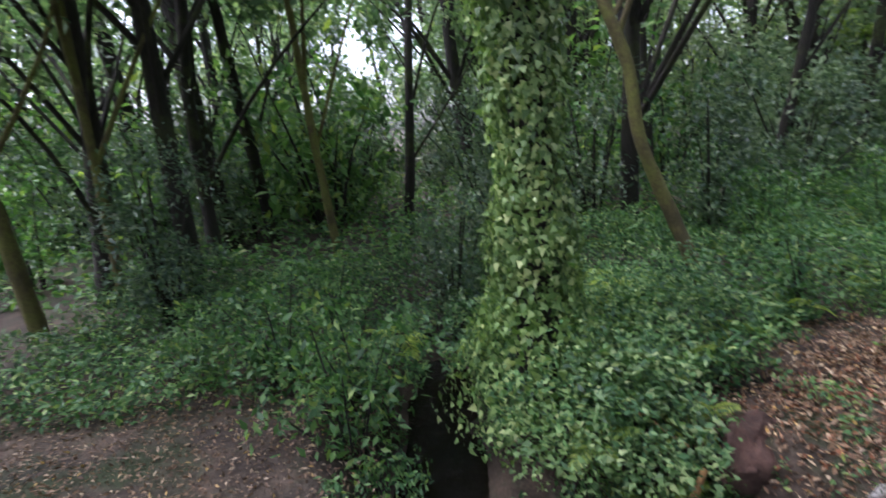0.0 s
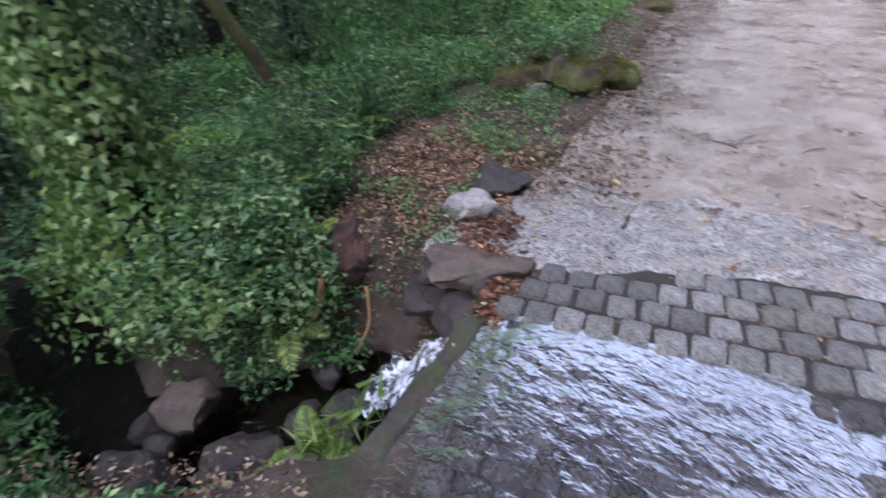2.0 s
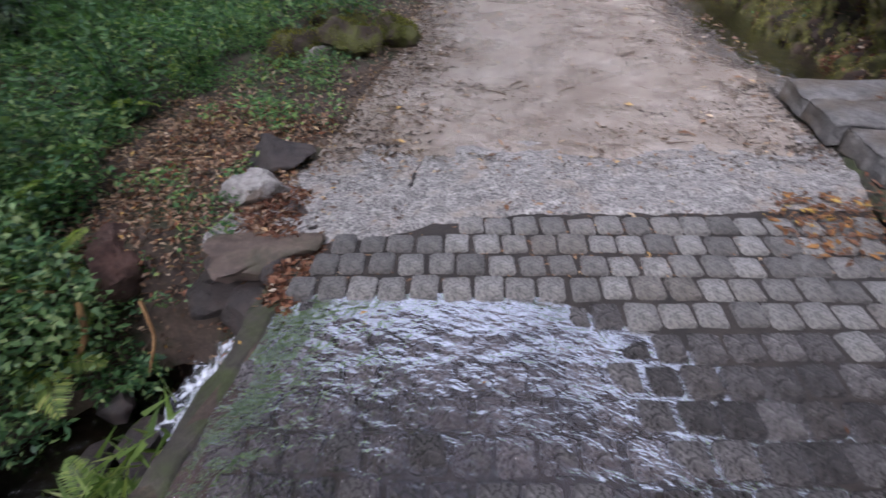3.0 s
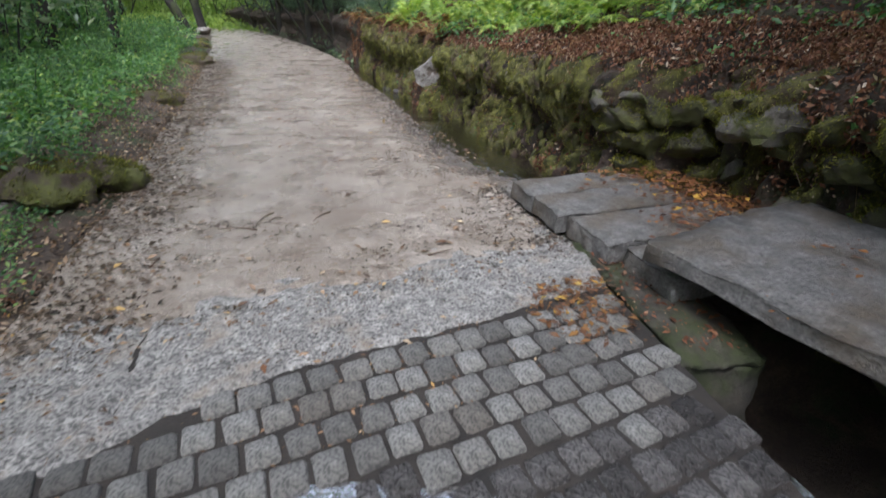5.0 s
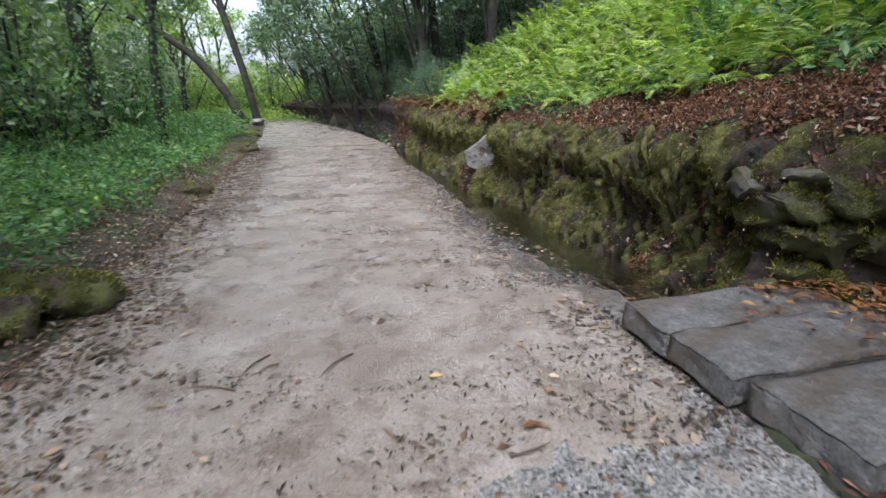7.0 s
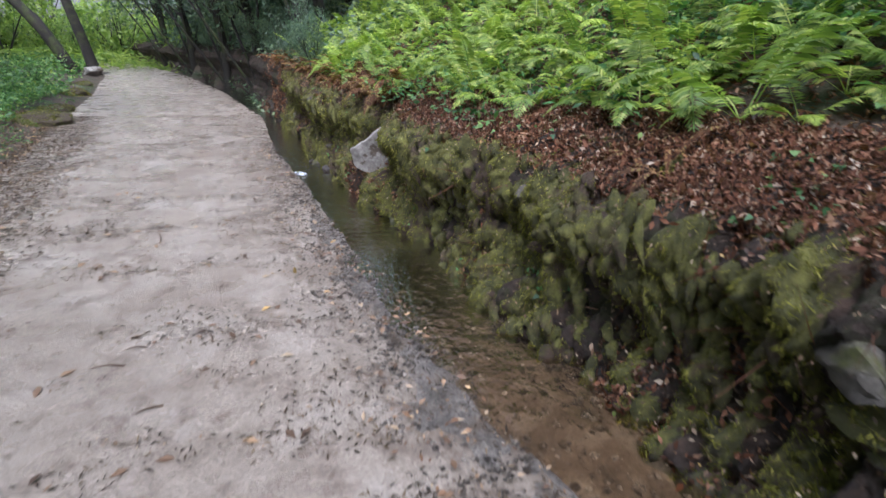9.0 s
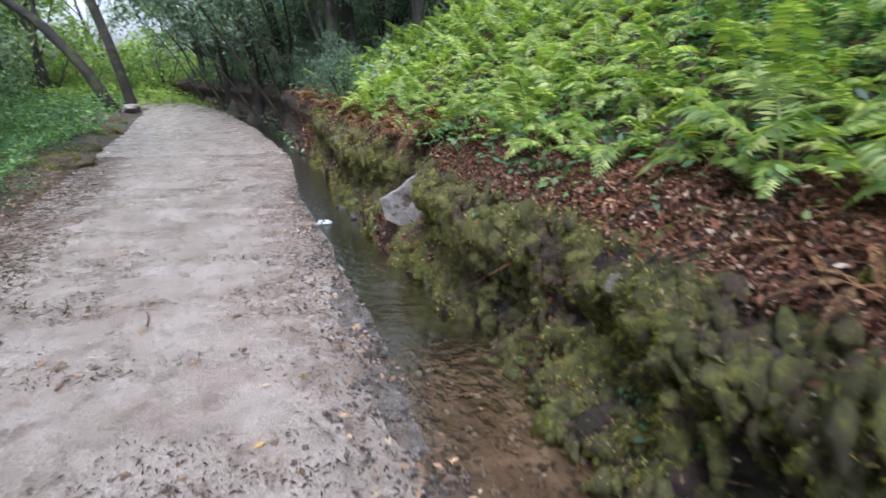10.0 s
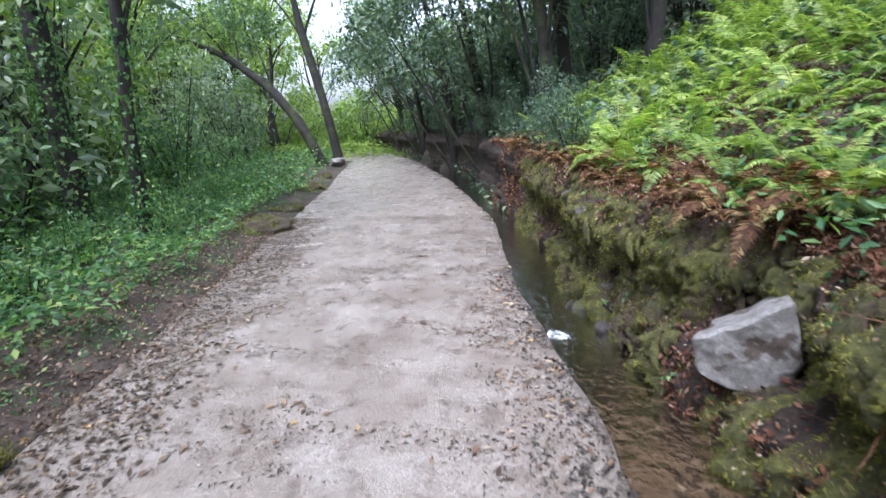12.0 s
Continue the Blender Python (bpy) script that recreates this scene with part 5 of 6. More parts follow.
m = (vnoise(s * 1.3, t * 3, 0, 3, 1) + 0.5 * rng.random(len(s)) > 0.5 - 0.95 * smooth_step(0.64, 0.78, t) - 0.12 * smooth_step(8.5, 6.5, s) - 0.2 * np.exp(-((s - 10.3) / 0.8) ** 4)) & (moss_out(s, t) < 0.02)
ob = put_mesh("fallen_leaves", leaf_mesh("fallen_leaves", LEAF, P[m] + N[m] * 0.02, rand_dirs(m.sum()), N[m] + 0.6 * rand_dirs(m.sum()), 0.026 + 0.04 * rng.random(m.sum()), M_DEAD))
tagged(ob, "reddish brown fallen leaves lying on the bank", "leaf litter", kind="stuff")
s, t, P, N = on_bank(80000, 2.0, 16, 0.7, 1.0)
ob = put_mesh("fallen_leaves", leaf_mesh("fallen_leaves", LEAF, P + N * 0.02 + np.array([0, 0, 0.03]) * rng.random((80000, 1)), rand_dirs(80000), N + 0.9 * rand_dirs(80000), 0.014 + 0.026 * rng.random(80000), M_DEAD))
tagged(ob, "deep litter of small reddish leaves on the shelf of the bank", "leaf litter", kind="stuff")
s, t, P, N = on_bank(9000, 1.5, 16, 0.05, 0.9)
m = vnoise(s * 2.6, t * 6.0, 3, 2, 0) > 0.3
ob = put_mesh("bank_ivy", leaf_mesh("bank_ivy", IVYLEAF, P[m] + N[m] * 0.05, rand_dirs(m.sum(), -0.5, 0.8), N[m] + 0.5 * rand_dirs(m.sum()), 0.022 + 0.03 * rng.random(m.sum()), M_COVER))
tagged(ob, "small dark ivy plants growing from the bank", "ivy", kind="stuff")

# stones and moss cushions worked into the face
rs = random.Random(77)
for k in range(46):
    sy, tt = rs.uniform(2.0, 15.5), rs.uniform(0.02, 0.62)
    bx_, bz_ = bank_point(np.array([sy]), np.array([tt]))
    q = rs.uniform(0.07, 0.19)
    rock("bank_stone", (float(bx_[0]) + 0.06, sy, float(bz_[0])), (q, q * rs.uniform(1.0, 1.7), q * rs.uniform(0.5, 0.9)), 300 + k, M_ROCK, "small mossy stone set in the earth bank", rs.uniform(-30, 120), group="bank stones", sub=3)
s, t, P, N = on_bank(420, 2, 15, 0.2, 0.9)
ob = put_mesh("dry_stalks", leaf_mesh("dry_stalks", (np.array([(0, 0.012, 0), (0, -0.012, 0), (1, 0, 0)]), np.array([(0, 1, 2)])), P, N * 0.6 + rand_dirs(len(P), -0.2), rand_dirs(len(P)), 0.15 + 0.3 * rng.random(len(P)), M_DEAD))
tagged(ob, "thin dry stalks and roots sticking out of the bank", "stalks", kind="stuff")

def wedge_rock(at, turn):
    """An angular split block: a slanting crest, a flat broken face, chipped edges."""
    face = ((-0.22, -0.20), (-0.27, 0.04), (-0.06, 0.17), (0.19, 0.37), (0.27, -0.02), (0.22, -0.23), (0.0, -0.29))
    bm = bmesh.new()
    front = [bm.verts.new((u, -0.12 - 0.22 * v + 0.05 * u, v)) for u, v in face]
    back = [bm.verts.new((u * 0.75 + 0.03, 0.28 - 0.1 * v, v * 0.8)) for u, v in face]
    bm.faces.new(front)
    bm.faces.new(back[::-1])
    for i in range(7):
        bm.faces.new((front[i], back[i], back[(i + 1) % 7], front[(i + 1) % 7]))
    bmesh.ops.recalc_face_normals(bm, faces=bm.faces)
    bmesh.ops.bevel(bm, geom=bm.edges[:], offset=0.018, segments=1, affect="EDGES")
    bmesh.ops.triangulate(bm, faces=bm.faces)
    for _ in range(3):
        bmesh.ops.subdivide_edges(bm, edges=[e_ for e_ in bm.edges if e_.calc_length() > 0.05], cuts=1)
        bmesh.ops.triangulate(bm, faces=bm.faces)
    for v in bm.verts:
        v.co += 0.02 * noise.noise_vector(v.co * 6) + 0.010 * noise.noise_vector(v.co * 17)
    ob = part("rock", bm, M_PALE, None, "", True)
    ob.data.set_sharp_from_angle(angle=radians(28))
    ob.matrix_world = pose(*at, 0, 0, turn)
    return tagged(ob, "pale angular granite rock stuck in the mossy bank", "rock")


wedge_rock((2.10, 10.6, 0.34), -22)


# the rough dry-stone facing behind the slabs, with dark gaps between its stones
rw = random.Random(41)
for row, z0 in enumerate((-0.22, 0.08, 0.36, 0.62, 0.9)):
    sy = 2.0 + 0.2 * (row % 2)
    while sy < 6.3 - 0.3 * row:
        wl_ = rw.uniform(0.16, 0.3)
        sy += wl_
        zz = z0 + rw.uniform(-0.05, 0.05)
        tt = 0.72 * (zz + 0.36) / (float(ztop(sy)) + 0.38)
        bx_, _ = bank_point(np.array([sy]), np.array([min(tt, 0.74)]))
        if rw.random() < 0.86:
            ob = rock("wall_stone", (float(bx_[0]) + rw.uniform(0.03, 0.14), sy, zz), (rw.uniform(0.18, 0.26), wl_ * 1.08, rw.uniform(0.14, 0.2)), 500 + 40 * row + int(sy * 9),
                      M_WALLSTONE, "rough dark stone of the old retaining wall, mossy on top", rw.uniform(-25, 25), group="wall stones", sub=3, tilt=(rw.uniform(-14, 14), rw.uniform(-14, 14)), cuts=16, rough=0.36)
            if rw.random() < 0.6:
                fuzz(ob, 1100, 0.03, 0.2)
        sy += wl_ * 0.98
for k in range(16):
    f = (k // 4 + rw.uniform(0.2, 0.8)) / 4
    ob = rock("wall_stone", (4.14 - 0.74 * f, 4.92 + 0.32 * f, -0.1 + 0.27 * (k % 4) + rw.uniform(-0.05, 0.05)), (rw.uniform(0.14, 0.2), rw.uniform(0.15, 0.22), rw.uniform(0.12, 0.17)), 720 + k,
         M_WALLSTONE, "rough dark stone of the old retaining wall, mossy on top", rw.uniform(20, 80), group="wall stones", sub=3, tilt=(rw.uniform(-14, 14), rw.uniform(-14, 14)), cuts=16, rough=0.36)
    fuzz(ob, 900, 0.03, 0.15)
ob = rock("boulder", (3.42, 6.35, 0.62), (0.3, 0.46, 0.24), 611, M_WALLSTONE, "large boulder with a mossy edge jutting from the bank", 15, 0.6, sub=4, tilt=(-14, 10), cuts=9, rough=0.16)
fuzz(ob, 5000, 0.032, -0.1)
for k, (x, y, z, sx, sy, sz, tn) in enumerate(((4.2, 4.3, 0.8, .35, .4, .28, 40), (4.2, 3.2, 0.95, .3, .36, .22, 20), (3.45, 5.35, 0.05, .22, .25, .16, 60),
                                               (2.55, 9.0, -0.1, .14, .2, .12, 30))):
    ob = rock("bank_stone", (x, y, z), (sx, sy, sz), 20 + k, M_ROCK, "rough mossy stone built into the bank", tn, 0.0, group="bank stones", rough=0.3, cuts=12)
    fuzz(ob, 3000, 0.03, 0.1)
for k, (x, y, z, r) in enumerate(((2.72, 7.4, -0.2, .10), (2.35, 9.3, -0.24, .08), (1.5, 12.0, -0.22, .09), (2.7, 6.75, -0.25, .06), (1.25, 12.6, -0.24, .07), (2.45, 8.4, -.24, .06))):
    rock("ditch_stone", (x, y, z), (r, r * 1.2, r * 0.7), 50 + k, M_WETROCK, "dark wet stone lying in the ditch water", k * 40, group="ditch stones", sub=2)

# stones and mossy mounds along the verge
for k, (x, y, z, sx, sy, sz) in enumerate(((-1.32, 5.0, 0.09, .32, .36, .29), (-1.04, 5.5, 0.08, .23, .26, .22), (-1.7, 5.5, 0.06, .28, .34, .25), (-1.6, 4.55, 0.06, .24, .3, .24), (-2.35, 9.4, 0.05, .3, .5, .16),
                                           (-3.75, 14.9, 0.05, .34, .5, .22), (-4.3, 16.6, 0.0, .22, .5, .15), (-5.1, 19.5, 0.0, .25, .6, .18), (-6.0, 22.3, 0.0, .3, .7, .2))):
    ob = rock("mossy_stone", (x, y, z), (sx, sy, sz), 70 + k, M_MOSSROCK, "low stone on the verge covered with yellow moss", k * 25, 0.0, group="verge stones", cuts=4, rough=0.28)
    fuzz(ob, 2600, 0.035)
rock("stone_block", (-7.0, 25.5, 0.25), (0.35, 0.3, 0.22), 91, M_PALE, "pale stone block at the edge of the path by the trees", 10, 0.6)
rock("kerb_stone", (-0.6, 2.55, 0.03), (0.25, 0.15, 0.16), 92, M_PALE, "pale squared granite stone at the edge of the ford", 15, 0.6, group="ford stones")
rock("kerb_stone", (-0.68, 2.9, 0.05), (0.26, 0.19, 0.15), 93, M_WETROCK, "dark round stone at the edge of the ford", 25, 0.8, group="ford stones")
rock("flat_stone", (-0.3, 2.16, -0.02), (0.32, 0.26, 0.1), 94, M_BROWNSTONE, "flat brownish stone over a hole at the ford's edge", 20, 0.6, group="ford stones")
rock("pale_stone", (-1.45, 4.62, 0.1), (0.2, 0.16, 0.13), 95, M_PALE, "pale granite stone lying on the leaf-strewn verge", 60, 0.6)
rock("pool_stone", (-1.22, 0.75, -0.58), (0.2, 0.16, 0.15), 96, M_BROWNSTONE, "reddish brown stone in the stream pool", 30, 0.7, group="pool stones")
rock("pool_stone", (-0.42, 1.98, -0.25), (0.22, 0.16, 0.14), 97, M_WETROCK, "wet stone with bright green moss beside the fall", 0, group="pool stones")
rock("pool_stone", (-0.62, 0.72, -0.6), (0.26, 0.2, 0.2), 98, M_WETROCK, "dark wet stone in the stream pool", 70, group="pool stones")
rock("pool_stone", (-0.2, 0.75, -0.35), (0.24, 0.22, 0.2), 99, M_ROCK, "mossy wet stone under the ford's edge", 20, group="pool stones")
rock("pool_stone", (-0.9, 0.35, -0.45), (0.22, 0.18, 0.16), 100, M_WETROCK, "brown wet stone on the stream bank", 50, group="pool stones")
rock("clay_lump", (-1.14, 1.98, -0.16), (0.2, 0.3, 0.27), 101, M_RED, "raw red clay face of the cut stream bank", 30)

rp = random.Random(5)
for k in range(26):
    st = rp.uniform(0.02, 0.33)
    pc0 = np.array([np.interp(st, np.linspace(0, 1, len(STREAM)), STREAM[:, i]) for i in (0, 1)])
    x, y = pc0[0] + rp.uniform(-0.5, 0.5), pc0[1] + rp.uniform(-0.5, 0.5)
    if x < float(xl(y)) - 0.25:
        q = rp.uniform(0.05, 0.13)
        rock("stream_stone", (x, y, max(gz(x, y), -0.72) + q * 0.25), (q, q * rp.uniform(0.8, 1.4), q * 0.7), 400 + k, M_WETROCK, "dark wet stone lying in the little stream", rp.uniform(0, 180), group="stream stones", sub=2)
for x, y, z, s in ((-1.5, 1.6, 0.05, 0.6), (-1.75, 1.95, 0.08, 0.7), (-1.95, 2.4, 0.1, 0.65), (-1.3, 1.2, -0.12, 0.6), (-2.5, 0.1, 0.1, 0.7), (-3.0, 1.9, 0.2, 0.9), (-2.2, 3.1, 0.1, 0.6), (-1.12, 1.42, -0.42, 0.75), (-1.35, 1.75, -0.1, 0.7), (-0.22, 0.95, -0.3, 0.5)):
    ob = new("fern", LOW[0])
    ob.matrix_world = pose(x, y, z, 0, 12, x * 90) @ Matrix.Scale(s, 4)
    tagged(ob, "green fern hanging over the stream bank", "fern", "verge ferns")
nn = 130
ob = put_mesh("grass_tuft", leaf_mesh("grass_tuft", BLADE, np.array([-0.22, 0.98, -0.3]) + rng.normal(size=(nn, 3)) * np.array([0.06, 0.14, 0.05]), rand_dirs(nn, 0.3), rand_dirs(nn), 0.08 + 0.14 * rng.random(nn), M_FERN))
tagged(ob, "yellow-green grass tuft by the ford's edge", "grass")
# leaf litter on verges and on the dirt by the stream
cover("fallen_leaves", 70000, (-5, 0.5, -3, 16), lambda x, y: verge(x, y, -0.25, 1.35) & (y > 2) & ~((x > -0.2) & (y < 3.2)), 0.03, 0.042, M_LITTER, "brown fallen leaves along the verge", LEAF, "leaf litter")
cover("fallen_leaves", 16000, (-3, 0.1, -3.2, 0.8), lambda x, y: (xl(y) - x > 0.05) & (stream_dist(x, y) > 0.4), 0.03, 0.03, M_LITTER, "brown dry leaves on the bare stream bank", LEAF, "leaf litter")
cover("fallen_leaves", 9500, (-2.4, 0.0, 1.5, 3.6), lambda x, y: (xl(y) - x > 0.1) & (xl(y) - x < 1.7) & (stream_dist(x, y) > 0.26), 0.04, 0.032, M_LITTER, "brown fallen leaves by the ford", LEAF, "leaf litter", floor_at=-0.9)
cover("fallen_leaves", 2600, (-1.6, 0.0, 1.8, 3.6), lambda x, y: (xl(y) - x > 0.1) & (xl(y) - x < 1.3) & (stream_dist(x, y) > 0.5), 0.05, 0.035, M_DEAD, "reddish fallen leaves by the ford", LEAF, "leaf litter")


cover("fallen_leaves", 5000, (-0.6, 0.4, 1.75, 2.7), lambda x, y: (x < 0.02 + (2.06 - y) * 0.2 + 0.05) & (x > -0.55) & (stream_dist(x, y) > 0.3), 0.03, 0.04, M_DEAD, "dark wet leaves along the lower edge of the ford", LEAF, "leaf litter", floor_at=-0.9)
for k, (x, y, z, q) in enumerate(((-0.12, 2.12, -0.06, 0.12), (-0.2, 1.88, -0.12, 0.14), (-0.3, 2.5, -0.02, 0.1), (-0.12, 2.42, -0.04, 0.08), (-0.5, 2.1, -0.14, 0.1))):
    rock("edge_stone", (x, y, z), (q, q * 1.3, q * 0.7), 130 + k, M_WETROCK, "dark wet stone packed along the ford's lower edge", 40 * k, group="edge stones", sub=3)


def debris(name, n, box, keep, size, mat, label, shape=LONG, z=0.016):
    x, y = rng.uniform(box[0], box[1], n), rng.uniform(box[2], box[3], n)
    m = keep(x, y)
    x, y = x[m], y[m]
    P = np.stack([x, y, 0.012 * vnoise(x * 1.2, y * 1.2, 0, 3, 0) + z + 0 * x], 1)
    D = rand_dirs(len(x))
    D[:, 2] *= 0.1
    ob = put_mesh(name, leaf_mesh(name, shape, P, D, rand_dirs(len(x), 2.0, 0.4), size * (0.3 + 1.5 * rng.random(len(x)) ** 3), mat))
    return tagged(ob, label, "debris", kind="stuff")


def on_way(x, y):
    u = (x - xl(y)) / (xr(y) - xl(y))
    thick = 1.2 * vnoise(x * 0.8, y * 4.0, 0, 3, 1) + 1.3 * vnoise(x * 2.5, y * 7.0, 0, 3, 2) - 0.02 + 1.2 * smooth_step(0.28, 0.02, u) + 1.1 * smooth_step(0.70, 0.95, u)
    return (u > -0.02) & (u < 0.99) & (y > strip_y(x) + 0.05) & (thick > rng.uniform(-0.12, 1.0, len(x)))


debris("path_debris", 210000, (-5, 3, 3, 16), on_way, 0.028, M_BITS, "dark bits of leaf and twig strewn over the path")
debris("path_debris", 6000, (-8, 1, 16, 28), on_way, 0.06, M_BITS, "dark bits of leaf farther along the path")
debris("path_leaves", 9000, (-3, 3, 3, 14), on_way, 0.05, M_LITTER, "brown leaves lying on the path", LEAF)
def left_margin(x, y):
    u = (x - xl(y)) / (xr(y) - xl(y)) + 0.10 * vnoise(x * 1.5, y * 1.5, 0, 3, 1)
    return (y > strip_y(x) + 0.1) & (u > -0.06) & (rng.random(len(x)) < smooth_step(0.24, 0.0, u - 0.06 * smooth_step(7.5, 9.0, y)))


debris("path_leaves", 90000, (-5, 0.6, 3, 16), left_margin, 0.04, M_BITS, "dark brown leaf litter along the margin of the path", LEAF)
debris("slab_leaves", 2600, (2.75, 4.2, 3.5, 5.2), lambda x, y: (x - 2.95) * 0.9 + 0.5 * vnoise(x * 3, y * 3) > rng.uniform(0.1, 0.9, len(x)), 0.045, M_DEAD, "reddish brown leaves lying on the slabs", LEAF, 0.225)
debris("orange_leaves", 1100, (2.0, 2.75, 2.9, 3.6), lambda x, y: (x - 2.5) ** 2 / 0.09 + (y - 3.35) ** 2 / 0.14 < rng.uniform(0.0, 1.6, len(x)), 0.042, M_ORANGE, "orange brown fallen leaves in the corner of the ford", LEAF, 0.02)
debris("orange_leaves", 2600, (3.0, 4.1, 3.6, 5.1), lambda x, y: (x - 2.9) * 1.0 + 0.3 * vnoise(x * 3, y * 3) > rng.uniform(0.2, 1.0, len(x)), 0.05, M_ORANGE, "orange brown leaves lying on the slabs", LEAF, 0.23)
debris("kerb_litter", 900, (2.72, 3.15, 2.85, 4.9), lambda x, y: vnoise(x * 4, y * 4, 0, 2, 1) > -0.1, 0.035, M_DEAD, "dark wet leaves caught on the kerb", LEAF, 0.05)
debris("slab_leaves", 700, (3.0, 4.3, 1.6, 3.3), lambda x, y: vnoise(x * 2.5, y * 2.5, 0, 2, 1) + 0.4 * (x - 3.6) > rng.uniform(0.0, 0.6, len(x)), 0.045, M_ORANGE, "orange brown leaves lying on the large slab", LEAF, 0.39)
debris("path_leaves", 5000, (0.3, 3, 4.8, 13), lambda x, y: (xr(y) - x < 0.55) & (xr(y) - x > 0.05) & (vnoise(x * 2.5, y * 2.5, 0, 3, 2) > 0.0), 0.04, M_LITTER, "brown leaves gathered along the edge of the ditch", LEAF, 0.02)
debris("joint_litter", 2600, (0.0, 2.7, 1.7, 3.4), lambda x, y: (y < strip_y(x) - 0.58) & (y > strip_y(x) - 1.12) & (vnoise(x * 3, y * 3, 0, 2, 2) > -0.15), 0.022, M_LITTER, "bits of leaf and bark caught between the setts", LEAF, 0.0)
debris("yellow_leaves", 16, (0, 2.7, 1.2, 4.2), lambda x, y: x > -1, 0.06, M_ORANGE, "single yellow leaves on the stones", LEAF, 0.022)

debris("strip_litter", 2200, (-0.6, 2.7, 2.2, 4.2), lambda x, y: (np.abs(y - strip_y(x) + 0.0) < 0.07 + 0.1 * rng.random(len(x))) | ((np.abs(y - strip_y(x) + 0.52) < 0.08) & (vnoise(x * 3, y * 3) > -0.2)) | ((x < 0.3) & (y > 2.2) & (rng.random(len(x)) < 0.5)), 0.035, M_LITTER, "bits of leaf along the edges of the granite strip", LEAF, 0.014)
log_root = empty("fallen_log", (-7.6, 12.2, 0.3))
tube_part("log", [(0, 0, 0), (1.2, 0.35, 0.06), (2.5, 0.5, 0.02)], [0.08, 0.075, 0.05], M_BARK, log_root, 9)
tube_part("branch_stub", [(1.3, 0.36, 0.08), (1.5, 0.5, 0.35), (1.7, 0.55, 0.5)], [0.03, 0.02, 0.008], M_BARK, log_root, 6)
tagged(log_root, "dark fallen log lying in the undergrowth", "log")
ob = put_mesh("pale_leaf", leaf_mesh("pale_leaf", LEAF, np.array([(2.47, 8.96, 0.14)]), np.array([(0.2, -0.8, -0.4)]), np.array([(-0.8, -0.3, 0.5)]), np.array([0.085]), M_PALE))
tagged(ob, "single pale leaf caught on the mossy bank", "leaf")
def pebbles(name, n, box, keep, zfun, lo, hi, label):
    x, y = rng.uniform(box[0], box[1], n), rng.uniform(box[2], box[3], n)
    m = keep(x, y)
    x, y = x[m], y[m]
    o = np.array([(1, 0, 0), (0, 1, 0), (-1, 0, 0), (0, -1, 0), (0.4, 0.3, 0.6), (-0.3, -0.4, 0.55), (0, 0, -0.5)])
    f = np.array([(0, 1, 4), (1, 2, 4), (2, 5, 4), (2, 3, 5), (3, 0, 5), (0, 4, 5), (1, 0, 6), (2, 1, 6), (3, 2, 6), (0, 3, 6)])
    th, q = rng.random(len(x)) * 6.283, lo + (hi - lo) * rng.random(len(x)) ** 2
    a_, b_ = np.cos(th), np.sin(th)
    sx_ = 0.7 + 0.6 * rng.random(len(x))
    V = np.stack([x[:, None] + q[:, None] * sx_[:, None] * (o[:, 0] * a_[:, None] - o[:, 1] * b_[:, None]), y[:, None] + q[:, None] * (o[:, 0] * b_[:, None] + o[:, 1] * a_[:, None]), zfun(x, y)[:, None] + q[:, None] * o[:, 2]], -1)
    ob = put_mesh(name, np_mesh(name, V.reshape(-1, 3), (f[None] + (np.arange(len(x)) * 7)[:, None, None]).reshape(-1, 3), M_PEBBLE))
    return tagged(ob, label, "gravel", kind="stuff")


def way_z(x, y):
    u = (x - xl(y) + 0.35) / (xr(y) - xl(y) + 0.35)
    return 0.012 * vnoise(x * 1.2, y * 1.2, 0, 3, 0) - 0.13 * smooth_step(0.80, 1.0, u) * smooth_step(5.4, 6.4, y) * smooth_step(9.5, 8.2, y)


pebbles("gravel", 26000, (0, 3, 4, 13), lambda x, y: (xr(y) - x > 0.0) & (xr(y) - x < 0.75) & (rng.random(len(x)) > (xr(y) - x) / 0.75) & (vnoise(x * 2.5, y * 2.5, 0, 2, 1) > -0.25), way_z, 0.004, 0.026, "loose gravel along the wet edge of the path")
pebbles("gravel", 9000, (0.5, 3, 5, 10), lambda x, y: (xr(y) - x > 0.02) & (xr(y) - x < 0.6) & (vnoise(x * 3.5, y * 3.0, 0, 3, 2) > 0.0), lambda x, y: way_z(x, y) + 0.03 * smooth_step(0.5, 0.15, xr(y) - x), 0.005, 0.024, "wet gravel lying on the granite lip")
pebbles("gravel", 9000, (-3, 2.5, 3.2, 13), lambda x, y: (x > xl(y)) & (x < xr(y)) & (y > strip_y(x)) & (vnoise(x * 1.5, y * 2.5, 0, 2, 2) > 0.1), way_z, 0.002, 0.008, "fine loose gravel on the path")
pebbles("gravel", 9000, (0.3, 3.4, 5.0, 14), lambda x, y: (x > xr(y) - 0.1) & (x < xf(y) + 0.1), lambda x, y: -0.29 + 0.13 * smooth_step(5.2, 6.2, y) * smooth_step(9.6, 8.4, y) + 0 * x, 0.008, 0.035, "wet pebbles on the bed of the ditch")
pebbles("gravel", 9000, (-0.6, 2.8, 2.2, 4.2), lambda x, y: (np.abs(y - strip_y(x) + 0.2) < 0.32) & (vnoise(x * 2.5, y * 3.5, 0, 3, 2) + 0.5 * smooth_step(0.3, 0.0, np.abs(y - strip_y(x))) > rng.uniform(-0.1, 0.6, len(x))), lambda x, y: 0.012 + 0 * x, 0.003, 0.011, "sand and fine gravel washed over the granite strip")
